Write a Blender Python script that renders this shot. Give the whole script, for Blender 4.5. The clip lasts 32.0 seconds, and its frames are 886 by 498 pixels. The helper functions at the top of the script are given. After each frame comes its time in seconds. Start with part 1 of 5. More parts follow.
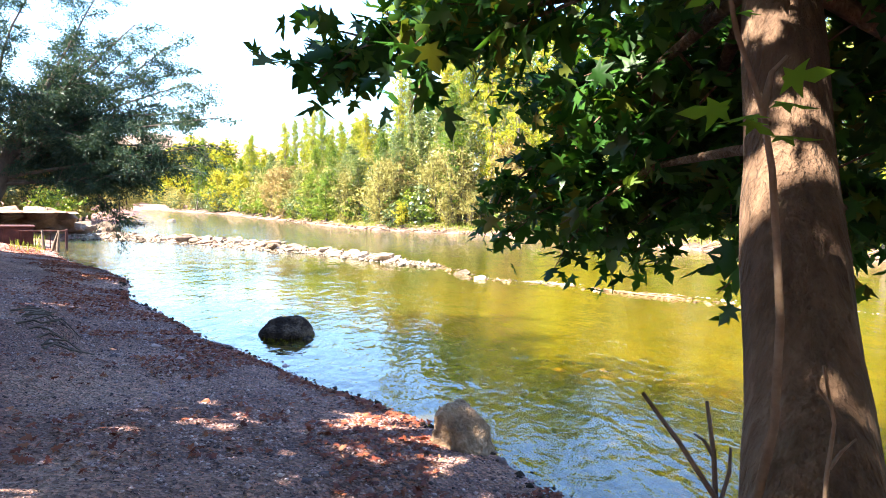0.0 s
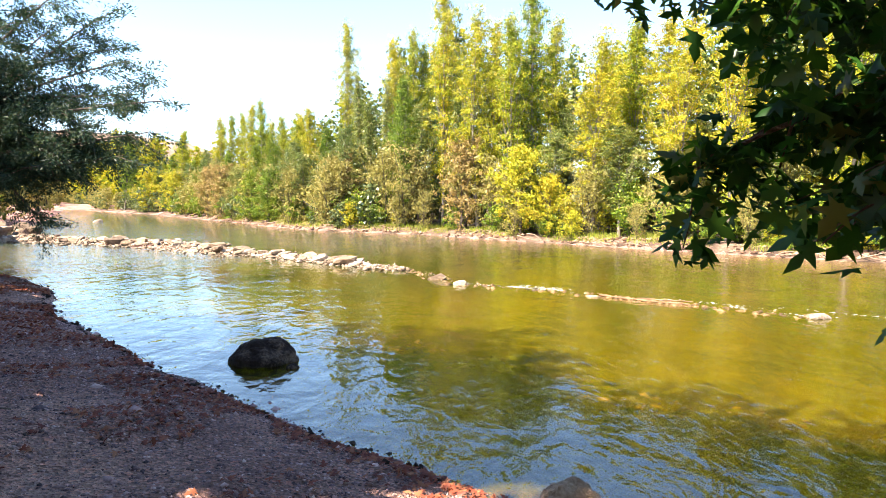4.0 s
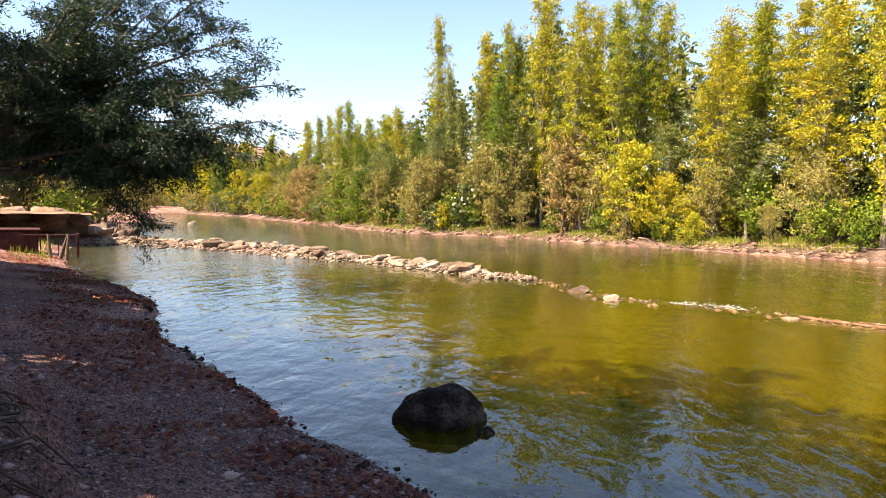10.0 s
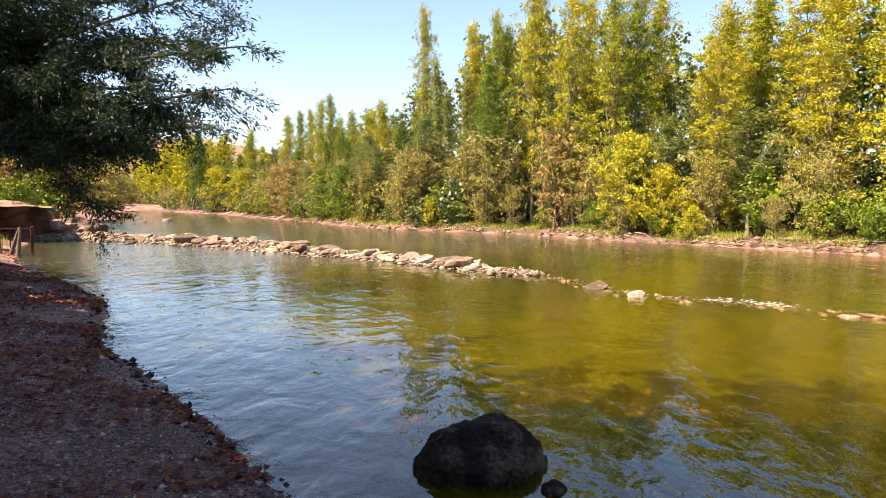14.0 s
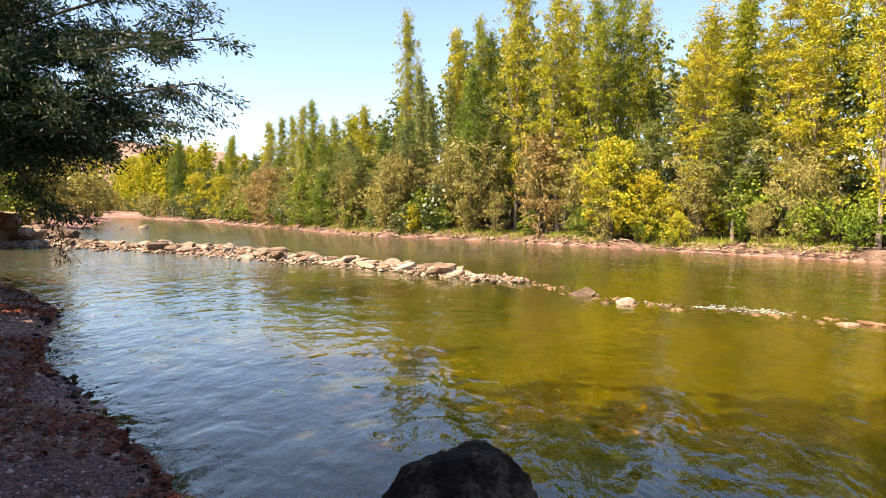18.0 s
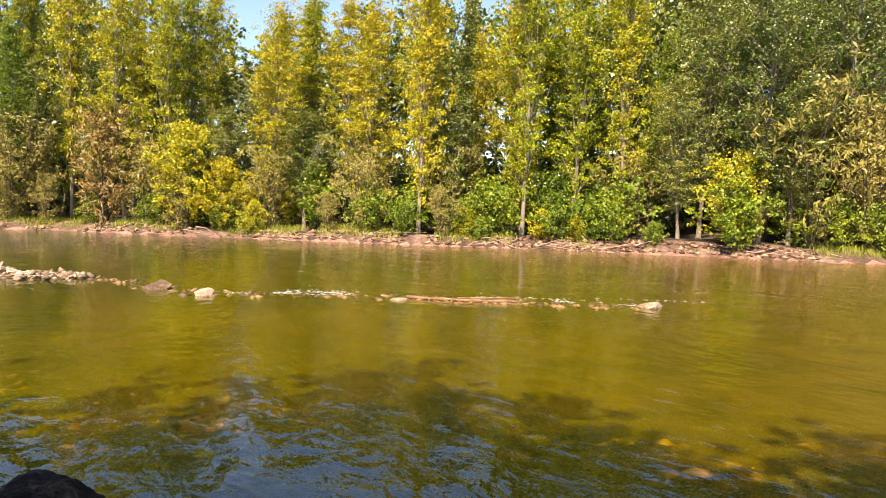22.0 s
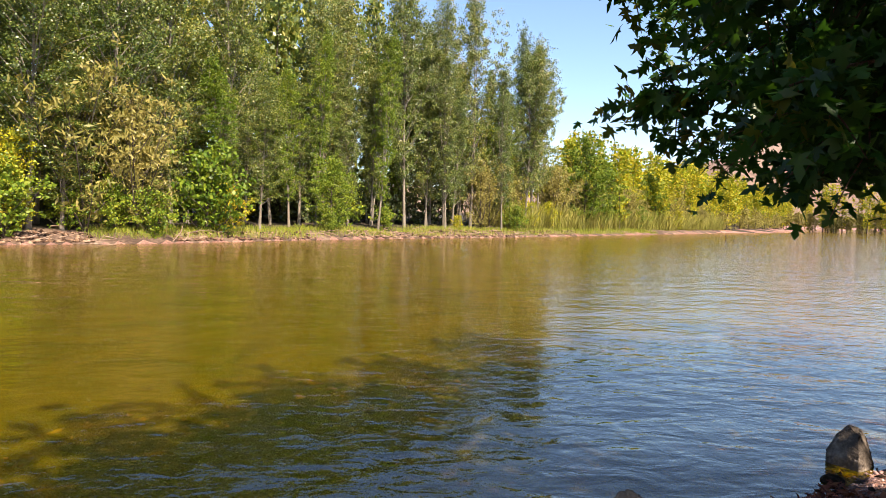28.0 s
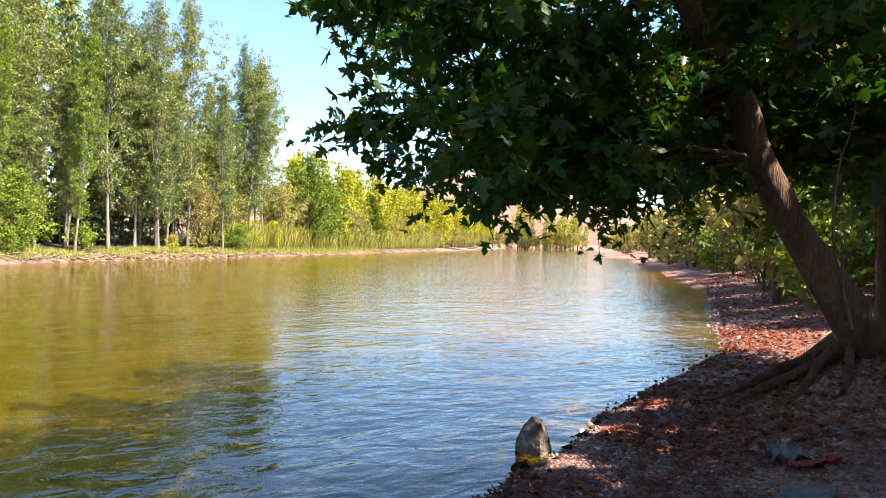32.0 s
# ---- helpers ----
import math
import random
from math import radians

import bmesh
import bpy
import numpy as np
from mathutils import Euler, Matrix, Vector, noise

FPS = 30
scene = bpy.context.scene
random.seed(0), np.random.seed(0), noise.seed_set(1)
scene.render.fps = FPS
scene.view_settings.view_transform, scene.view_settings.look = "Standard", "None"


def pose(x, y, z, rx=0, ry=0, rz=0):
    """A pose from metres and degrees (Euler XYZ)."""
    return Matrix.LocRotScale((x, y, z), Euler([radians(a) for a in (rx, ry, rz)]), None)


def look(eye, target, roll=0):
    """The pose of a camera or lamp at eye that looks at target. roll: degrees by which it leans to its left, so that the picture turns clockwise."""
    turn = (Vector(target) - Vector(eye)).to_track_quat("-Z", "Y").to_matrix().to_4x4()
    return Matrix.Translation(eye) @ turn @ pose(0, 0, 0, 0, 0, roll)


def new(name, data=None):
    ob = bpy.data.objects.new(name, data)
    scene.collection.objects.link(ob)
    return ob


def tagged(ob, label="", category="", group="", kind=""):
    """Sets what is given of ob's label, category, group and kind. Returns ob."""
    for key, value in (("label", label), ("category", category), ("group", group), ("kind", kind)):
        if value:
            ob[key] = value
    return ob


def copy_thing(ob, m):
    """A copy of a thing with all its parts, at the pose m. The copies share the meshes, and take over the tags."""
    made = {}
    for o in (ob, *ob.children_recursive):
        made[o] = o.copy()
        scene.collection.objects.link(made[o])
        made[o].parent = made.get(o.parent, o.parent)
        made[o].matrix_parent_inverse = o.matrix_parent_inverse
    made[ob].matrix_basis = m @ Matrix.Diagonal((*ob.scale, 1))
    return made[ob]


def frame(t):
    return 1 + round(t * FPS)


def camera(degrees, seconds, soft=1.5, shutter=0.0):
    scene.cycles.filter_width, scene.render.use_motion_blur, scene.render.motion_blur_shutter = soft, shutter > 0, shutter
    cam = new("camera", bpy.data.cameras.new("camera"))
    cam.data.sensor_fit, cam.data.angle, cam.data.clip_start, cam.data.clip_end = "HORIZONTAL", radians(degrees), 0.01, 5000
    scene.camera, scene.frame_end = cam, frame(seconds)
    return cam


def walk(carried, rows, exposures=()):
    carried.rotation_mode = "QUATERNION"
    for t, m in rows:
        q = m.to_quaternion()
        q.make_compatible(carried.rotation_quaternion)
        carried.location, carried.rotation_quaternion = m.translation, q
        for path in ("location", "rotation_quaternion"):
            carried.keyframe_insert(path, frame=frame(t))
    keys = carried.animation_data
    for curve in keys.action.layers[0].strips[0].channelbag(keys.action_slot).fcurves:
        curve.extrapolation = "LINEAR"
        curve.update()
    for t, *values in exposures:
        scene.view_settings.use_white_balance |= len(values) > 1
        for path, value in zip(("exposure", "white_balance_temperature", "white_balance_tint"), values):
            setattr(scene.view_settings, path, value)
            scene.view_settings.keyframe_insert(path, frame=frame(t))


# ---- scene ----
cam = camera(68.0, 32.0, soft=0.6)
PATH = [
    (0, (1.789, -1.498, 2.202), (1.648, 0.492, 2.068), 1.3),
    (0.5, (1.617, -1.212, 2.193), (1.483, 0.779, 2.061), 1.0),
    (1, (1.496, -0.914, 2.158), (1.374, 1.078, 2.021), 1.5),
    (1.5, (1.34, -0.728, 2.159), (1.213, 1.264, 2.037), 1.4),
    (2, (1.147, -0.557, 2.121), (1.076, 1.438, 1.996), 1.6),
    (2.5, (1.014, -0.324, 2.116), (1.057, 1.671, 1.987), 1.4),
    (3, (0.893, -0.105, 2.114), (0.943, 1.891, 1.989), 1.4),
    (3.5, (0.761, 0.121, 2.114), (0.808, 2.117, 1.984), 1.3),
    (5.5, (0.266, 1.12, 2.098), (0.324, 3.116, 1.975), 1.4),
    (6, (0.168, 1.344, 2.136), (0.228, 3.339, 2.012), 1.2),
    (6.5, (0.033, 1.546, 2.129), (0.08, 3.542, 2.008), 1.2),
    (7, (-0.055, 1.753, 2.123), (-0.011, 3.749, 2.002), 1.2),
    (7.5, (-0.153, 2.009, 2.123), (-0.108, 4.005, 1.997), 1.3),
    (8, (-0.281, 2.19, 2.108), (-0.279, 4.187, 1.991), 1.4),
    (8.5, (-0.451, 2.371, 2.115), (-0.524, 4.366, 1.996), 1.5),
    (9, (-0.611, 2.557, 2.097), (-0.774, 4.547, 1.978), 1.3),
    (9.5, (-0.774, 2.719, 2.047), (-0.956, 4.707, 1.926), 1.5),
    (10, (-0.968, 2.922, 2.017), (-1.148, 4.91, 1.891), 1.3),
    (10.5, (-1.12, 3.161, 1.957), (-1.3, 5.149, 1.831), 1.2),
    (11, (-1.272, 3.4, 1.932), (-1.455, 5.388, 1.807), 1.3),
    (11.5, (-1.387, 3.605, 1.917), (-1.566, 5.594, 1.799), 1.2),
    (12, (-1.437, 3.852, 1.879), (-1.613, 5.841, 1.755), 0.9),
    (12.5, (-1.471, 4.078, 1.833), (-1.646, 6.067, 1.713), 0.9),
    (13, (-1.479, 4.296, 1.792), (-1.656, 6.285, 1.673), 0.8),
    (13.5, (-1.471, 4.526, 1.745), (-1.623, 6.516, 1.623), 0.9),
    (14, (-1.533, 4.768, 1.718), (-1.657, 6.76, 1.59), 1.2),
    (14.5, (-1.547, 4.956, 1.694), (-1.67, 6.949, 1.575), 1.1),
    (16.5, (-1.549, 5.431, 1.637), (-1.654, 7.426, 1.529), 1.2),
    (17, (-1.541, 5.422, 1.645), (-1.645, 7.417, 1.544), 1.1),
    (17.5, (-1.528, 5.431, 1.643), (-1.626, 7.426, 1.54), 1.1),
    (18, (-1.505, 5.409, 1.641), (-1.581, 7.405, 1.537), 1.2),
    (18.5, (-1.505, 5.418, 1.653), (-1.447, 7.414, 1.546), 1.2),
    (19, (-1.51, 5.399, 1.65), (-1.286, 7.383, 1.543), 1.3),
    (19.5, (-1.508, 5.405, 1.649), (-1.095, 7.359, 1.542), 1.4),
    (20, (-1.502, 5.43, 1.636), (-0.949, 7.349, 1.529), 1.4),
    (20.5, (-1.496, 5.393, 1.648), (-0.806, 7.268, 1.54), 1.5),
    (21, (-1.525, 5.371, 1.647), (-0.693, 7.187, 1.539), 1.6),
    (21.5, (-1.53, 5.421, 1.665), (-0.566, 7.17, 1.552), 1.7),
    (22, (-1.537, 5.415, 1.678), (-0.432, 7.078, 1.568), 1.8),
    (22.5, (-1.518, 5.351, 1.676), (-0.29, 6.926, 1.568), 1.9),
    (23, (-1.485, 5.275, 1.673), (-0.103, 6.717, 1.566), 1.7),
    (23.5, (-1.456, 5.18, 1.686), (0.077, 6.461, 1.58), 1.7),
    (24, (-1.414, 5.165, 1.674), (0.242, 6.283, 1.571), 1.9),
    (24.5, (-1.423, 5.097, 1.664), (0.326, 6.063, 1.564), 1.8),
    (25, (-1.426, 5.039, 1.67), (0.386, 5.881, 1.57), 1.6),
    (25.5, (-1.422, 5.01, 1.678), (0.444, 5.723, 1.578), 1.7),
    (26, (-1.438, 5.037, 1.687), (0.473, 5.615, 1.587), 1.7),
    (26.5, (-1.394, 5.086, 1.679), (0.561, 5.496, 1.58), 1.7),
    (28.5, (-1.202, 5.183, 1.638), (0.791, 5.043, 1.541), 1.3),
    (29, (-1.169, 5.135, 1.635), (0.815, 4.899, 1.538), 1.2),
    (29.5, (-1.179, 5.132, 1.632), (0.789, 4.788, 1.535), 1.3),
    (30, (-1.155, 5.088, 1.622), (0.789, 4.632, 1.525), 1.3),
    (30.5, (-1.162, 5.07, 1.623), (0.756, 4.513, 1.525), 1.2),
    (31, (-1.245, 5.122, 1.652), (0.645, 4.471, 1.599), 1.3),
    (31.5, (-1.25, 5.105, 1.652), (0.607, 4.362, 1.612), 1.2),
    (32, (-1.236, 5.081, 1.642), (0.586, 4.256, 1.623), 1.2),
]
EXPO = [(0.0, 3.26, 5900, 8), (2.0, 3.08, 6000, 8), (3.5, 2.82, 6200, 9), (5.5, 2.13, 7000, 15), (8.0, 1.95, 7150, 18), (13.0, 1.93, 7150, 18), (20.0, 1.86, 7200, 17),
        (23.0, 1.82, 7200, 15), (26.0, 1.76, 7050, 14), (30.0, 1.58, 6350, 11), (30.5, 1.58, 6300, 10), (31.2, 2.08, 6250, 9), (32.0, 2.2, 6250, 9)]
walk(cam, [(t, look(e, a, r)) for t, e, a, r in PATH], exposures=EXPO)

# ---------------------------------------------------------------- light
SUN_YAW, SUN_ELEV = 127.0, 51.0          # yaw to the left of +y, height above the horizon
sun_dir = Vector((-math.sin(radians(SUN_YAW)) * math.cos(radians(SUN_ELEV)),
                  math.cos(radians(SUN_YAW)) * math.cos(radians(SUN_ELEV)), math.sin(radians(SUN_ELEV))))
sun_data = bpy.data.lights.new("sun", "SUN")
sun_data.energy, sun_data.angle, sun_data.color = 5.0, radians(0.53), (1.0, 0.87, 0.68)
sun_ob = new("sun", sun_data)
sun_ob.matrix_world = look((0, 0, 60), Vector((0, 0, 60)) - sun_dir)

world = bpy.data.worlds.new("sky")
scene.world = world
world.use_nodes = True
wn = world.node_tree.nodes
sky = wn.new("ShaderNodeTexSky")
sky.sky_type, sky.sun_disc = "NISHITA", False
sky.sun_elevation, sky.sun_rotation = radians(SUN_ELEV), radians(-SUN_YAW)
sky.air_density, sky.dust_density, sky.ozone_density = 1.0, 0.3, 3.4
world.node_tree.links.new(sky.outputs[0], wn["Background"].inputs[0])
wn["Background"].inputs[1].default_value = 0.085


# ---------------------------------------------------------------- material helpers
def mat_new(name):
    m = bpy.data.materials.new(name)
    m.use_nodes = True
    nt = m.node_tree
    nt.nodes.clear()
    out = nt.nodes.new("ShaderNodeOutputMaterial")
    return m, nt, out


def node(nt, kind, **inp):
    n = nt.nodes.new(kind)
    for k, v in inp.items():
        n.inputs[k.replace("_", " ")].default_value = v
    return n


def ramp(nt, fac, stops):
    r = nt.nodes.new("ShaderNodeValToRGB")
    el = r.color_ramp.elements
    while len(el) < len(stops):
        el.new(0.5)
    for e, (p, c) in zip(el, stops):
        e.position, e.color = p, (*c, 1)
    nt.links.new(fac, r.inputs[0])
    return r.outputs[0]


def mix_col(nt, fac, a, b, blend="MIX"):
    m = nt.nodes.new("ShaderNodeMix")
    m.data_type, m.blend_type = "RGBA", blend
    for sock, v in ((m.inputs[0], fac), (m.inputs[6], a), (m.inputs[7], b)):
        if isinstance(v, (int, float)):
            sock.default_value = v
        elif isinstance(v, tuple):
            sock.default_value = (*v, 1)
        else:
            nt.links.new(v, sock)
    return m.outputs[2]


def coords(nt, scale=(1, 1, 1), obj=False):
    if obj:
        src = nt.nodes.new("ShaderNodeTexCoord").outputs["Object"]
    else:
        src = nt.nodes.new("ShaderNodeNewGeometry").outputs["Position"]
    mp = nt.nodes.new("ShaderNodeMapping")
    mp.inputs["Scale"].default_value = scale
    nt.links.new(src, mp.inputs[0])
    return mp.outputs[0]


def noise_tex(nt, vec, scale, detail=4.0, rough=0.55, distort=0.0):
    n = node(nt, "ShaderNodeTexNoise", Scale=scale, Detail=detail, Roughness=rough, Distortion=distort)
    nt.links.new(vec, n.inputs["Vector"])
    return n.outputs[0]


def bump(nt, height, strength, distance, prev=None):
    b = node(nt, "ShaderNodeBump", Strength=strength, Distance=distance)
    nt.links.new(height, b.inputs["Height"])
    if prev is not None:
        nt.links.new(prev, b.inputs["Normal"])
    return b.outputs[0]


def rough_mat(name, stops, scale=3.0, fine=40.0, bumps=((6.0, 0.5, 0.05), (40.0, 0.4, 0.01)), rough=0.9, obj=False, vscale=(1, 1, 1), island=0.0, spec=0.3, tone=0.68):
    stops = [(p, tuple(v * tone for v in c)) for p, c in stops]
    m, nt, out = mat_new(name)
    v = coords(nt, vscale, obj)
    big, small = noise_tex(nt, v, scale, 5), noise_tex(nt, v, fine, 3)
    fac = nt.nodes.new("ShaderNodeMath")
    fac.operation = "MULTIPLY_ADD"
    nt.links.new(small, fac.inputs[0])
    fac.inputs[1].default_value = 0.45
    nt.links.new(big, fac.inputs[2])
    sub = nt.nodes.new("ShaderNodeMath")
    sub.operation = "SUBTRACT"
    nt.links.new(fac.outputs[0], sub.inputs[0])
    sub.inputs[1].default_value = 0.225
    last = sub.outputs[0]
    if island:
        g = nt.nodes.new("ShaderNodeNewGeometry")
        oi = nt.nodes.new("ShaderNodeObjectInfo")
        a1 = nt.nodes.new("ShaderNodeMath")
        a1.operation = "ADD"
        nt.links.new(g.outputs["Random Per Island"], a1.inputs[0])
        nt.links.new(oi.outputs["Random"], a1.inputs[1])
        fr = nt.nodes.new("ShaderNodeMath")
        fr.operation = "FRACT"
        nt.links.new(a1.outputs[0], fr.inputs[0])
        a2 = nt.nodes.new("ShaderNodeMath")
        a2.operation = "MULTIPLY_ADD"
        nt.links.new(fr.outputs[0], a2.inputs[0])
        a2.inputs[1].default_value = island
        nt.links.new(last, a2.inputs[2])
        a3 = nt.nodes.new("ShaderNodeMath")
        a3.operation = "SUBTRACT"
        nt.links.new(a2.outputs[0], a3.inputs[0])
        a3.inputs[1].default_value = island / 2
        last = a3.outputs[0]
    col = ramp(nt, last, stops)
    p = node(nt, "ShaderNodeBsdfPrincipled", Roughness=rough)
    p.inputs["Specular IOR Level"].default_value = spec
    nt.links.new(col, p.inputs["Base Color"])
    nrm = None
    for sc, st, di in bumps:
        nrm = bump(nt, noise_tex(nt, v, sc, 5), st, di, nrm)
    nt.links.new(nrm, p.inputs["Normal"])
    nt.links.new(p.outputs[0], out.inputs[0])
    return m


def leaf_mat(name, cols, trans=0.16, gloss=0.022, shift=0.25, rough=0.45):
    """Leaves: colour varies leaf by leaf and tree by tree, light shines through."""
    cols = [tuple(v * 0.68 for v in c) for c in cols]
    m, nt, out = mat_new(name)
    g = nt.nodes.new("ShaderNodeNewGeometry")
    oi = nt.nodes.new("ShaderNodeObjectInfo")
    v = coords(nt)
    patch = noise_tex(nt, v, 0.55, 2)
    s1 = nt.nodes.new("ShaderNodeMath")
    s1.operation = "MULTIPLY_ADD"
    nt.links.new(oi.outputs["Random"], s1.inputs[0])
    s1.inputs[1].default_value = shift
    nt.links.new(g.outputs["Random Per Island"], s1.inputs[2])
    s2 = nt.nodes.new("ShaderNodeMath")
    s2.operation = "MULTIPLY_ADD"
    nt.links.new(patch, s2.inputs[0])
    s2.inputs[1].default_value = 0.7
    nt.links.new(s1.outputs[0], s2.inputs[2])
    s3 = nt.nodes.new("ShaderNodeMath")
    s3.operation = "MULTIPLY_ADD"
    nt.links.new(s2.outputs[0], s3.inputs[0])
    s3.inputs[1].default_value = 1.0 / (1.25 + shift)
    s3.inputs[2].default_value = -0.12
    col = ramp(nt, s3.outputs[0], [(i / (len(cols) - 1), c) for i, c in enumerate(cols)])
    d = node(nt, "ShaderNodeBsdfDiffuse", Roughness=0.5)
    t = node(nt, "ShaderNodeBsdfTranslucent")
    nt.links.new(col, d.inputs[0])
    warm = mix_col(nt, 1.0, col, (1.25, 1.2, 0.55), "MULTIPLY")
    nt.links.new(warm, t.inputs[0])
    mx = nt.nodes.new("ShaderNodeMixShader")
    mx.inputs[0].default_value = trans
    nt.links.new(d.outputs[0], mx.inputs[1])
    nt.links.new(t.outputs[0], mx.inputs[2])
    gl = node(nt, "ShaderNodeBsdfGlossy", Roughness=rough)
    mg = nt.nodes.new("ShaderNodeMixShader")
    mg.inputs[0].default_value = gloss
    nt.links.new(mx.outputs[0], mg.inputs[1])
    nt.links.new(gl.outputs[0], mg.inputs[2])
    nt.links.new(mg.outputs[0], out.inputs[0])
    return m


# ---------------------------------------------------------------- mesh helpers
def mesh_np(name, verts, faces, mat=None, smooth=False):
    """A mesh from arrays; faces: one array (n, k), or several in a list."""
    me = bpy.data.meshes.new(name)
    verts = np.asarray(verts, np.float32)
    groups = faces if isinstance(faces, list) else [faces]
    groups = [np.asarray(f, np.int32) for f in groups if len(f)]
    loops = np.concatenate([f.ravel() for f in groups])
    totals = np.concatenate([np.full(len(f), f.shape[1], np.int32) for f in groups])
    starts = np.concatenate([[0], np.cumsum(totals)[:-1]]).astype(np.int32)
    me.vertices.add(len(verts))
    me.vertices.foreach_set("co", verts.ravel())
    me.loops.add(len(loops))
    me.loops.foreach_set("vertex_index", loops)
    me.polygons.add(len(totals))
    me.polygons.foreach_set("loop_start", starts)
    me.polygons.foreach_set("loop_total", totals)
    if smooth:
        me.polygons.foreach_set("use_smooth", np.ones(len(totals), bool))
    me.update(calc_edges=True)
    if mat:
        me.materials.append(mat)
    return me


def part(name, me, parent=None, label=""):
    ob = new(name, me)
    if parent is not None:
        ob.parent = parent
    return tagged(ob, label) if label else ob


def thing(name, label, category, group="", kind="", at=(0, 0, 0)):
    ob = new(name)
    ob.empty_display_size = 0.3
    ob.location = at
    return tagged(ob, label, category, group, kind)


def unit(v):
    return v / np.maximum(np.linalg.norm(v, axis=-1, keepdims=True), 1e-9)


def scatter_leaves(rng, C, S, tmpl, faces, up=0.5, along=None, hang=0.0):
    """Copies of a small leaf shape at the places C, sizes S, turned at random."""
    n = len(C)
    N = unit(rng.normal(size=(n, 3)) + np.array([0, 0, up]))
    T = rng.normal(size=(n, 3)) if along is None else along + 0.5 * rng.normal(size=(n, 3))
    T = T + np.array([0, 0, -hang])
    T = unit(T - (T * N).sum(1, keepdims=True) * N)
    B = np.cross(N, T)
    t = np.asarray(tmpl, float)
    V = C[:, None, :] + S[:, None, None] * (t[None, :, 0:1] * B[:, None, :] + t[None, :, 1:2] * T[:, None, :] + t[None, :, 2:3] * N[:, None, :])
    k = len(t)
    F = [np.arange(n)[:, None] * k + np.asarray(f)[None, :] for f in faces]
    out = {}
    for f in F:
        out.setdefault(f.shape[1], []).append(f)
    return V.reshape(-1, 3), [np.concatenate(v) for v in out.values()]


def tubes(lines, sides=6):
    """Tapered tubes along polylines: lines of (points, radii)."""
    VS, FS, base = [], [], 0
    for pts, rad in lines:
        p = np.asarray(pts, float)
        r = np.asarray(rad, float)
        d = unit(np.gradient(p, axis=0))
        a = np.zeros_like(p)
        w = np.cross(d[0], (0, 0, 1.0) if abs(d[0, 2]) < 0.9 else (1.0, 0, 0))
        for i in range(len(p)):
            w = w - d[i] * (w @ d[i])
            w = w / max(np.linalg.norm(w), 1e-9)
            a[i] = w
        b = np.cross(d, a)
        ang = np.linspace(0, 2 * np.pi, sides, endpoint=False)
        ring = p[:, None, :] + r[:, None, None] * (np.cos(ang)[None, :, None] * a[:, None, :] + np.sin(ang)[None, :, None] * b[:, None, :])
        m = len(p)
        idx = base + np.arange(m * sides).reshape(m, sides)
        q = np.stack([idx[:-1], np.roll(idx[:-1], -1, 1), np.roll(idx[1:], -1, 1), idx[1:]], -1).reshape(-1, 4)
        VS.append(ring.reshape(-1, 3))
        FS.append(q)
        base += m * sides
    return np.concatenate(VS), np.concatenate(FS)


def curve_pts(a, b, n, rng, bend=0.1, sag=0.0):
    a, b = np.asarray(a, float), np.asarray(b, float)
    u = np.linspace(0, 1, n)[:, None]
    L = np.linalg.norm(b - a)
    off = rng.normal(size=3) * bend * L
    wob = np.cumsum(rng.normal(size=(n, 3)) * bend * L * 0.12, 0) * u * (1 - 0.3 * u)
    p = a + (b - a) * u + off * (np.sin(np.pi * u) * 0.5) + wob
    p[:, 2] -= (sag * L * (u ** 2))[:, 0]
    return p


DIAMOND = ([(0, -0.5, 0), (0.36, 0, 0.07), (0, 0.5, 0), (-0.36, 0, 0.07)], [(0, 1, 2, 3)])
NARROW = ([(0, -0.5, 0), (0.13, 0, 0.03), (0, 0.5, 0), (-0.13, 0, 0.03)], [(0, 1, 2, 3)])


def plane_leaf():
    """A lobed, pointed plane-tree leaf, bent along its midrib."""
    half = [(0.1, -0.36), (0.44, -0.46), (0.24, -0.2), (0.36, -0.13), (0.62, 0.08), (0.32, 0.05), (0.15, 0.06), (0.25, 0.3)]
    out = [(0, -0.42)] + half + [(0.0, 0.72)] + [(-x, y) for x, y in half[::-1]]
    v = [(0, -0.08, 0.0)] + [(x, y, -0.28 * abs(x) - 0.12 * max(y, 0) ** 2) for x, y in out]
    k = len(out)
    return v, [(0, 1 + i, 1 + (i + 1) % k) for i in range(k)]


LOBED = plane_leaf()


# ---------------------------------------------------------------- the plan: shores, weir, ground
NEAR_SHORE = np.array([(-190, 420), (-120, 228), (-66, 122), (-42, 76), (-32, 56), (-27.5, 46), (-24.5, 39), (-22.9, 35.4), (-20.5, 31.0), (-17.4, 26.2), (-14.8, 22.6),
                       (-12.4, 19.6), (-10.0, 17.5), (-8.0, 15.5), (-6.9, 13.6), (-6.05, 12.2), (-5.1, 11.2), (-4.4, 10.45), (-3.5, 9.5), (-3.0, 8.85), (-2.2, 8.1), (-1.3, 7.1), (-0.3, 6.1),
                       (0.7, 5.4), (1.4, 4.8), (1.9, 4.25), (2.25, 3.7), (2.5, 3.05), (3.15, 2.15), (4.2, 0.6), (5.0, -0.8), (6.3, -3.2), (9, -6), (13, -10), (19, -15.8), (31, -25), (97, -75), (205, -157), (420, -310)], float)
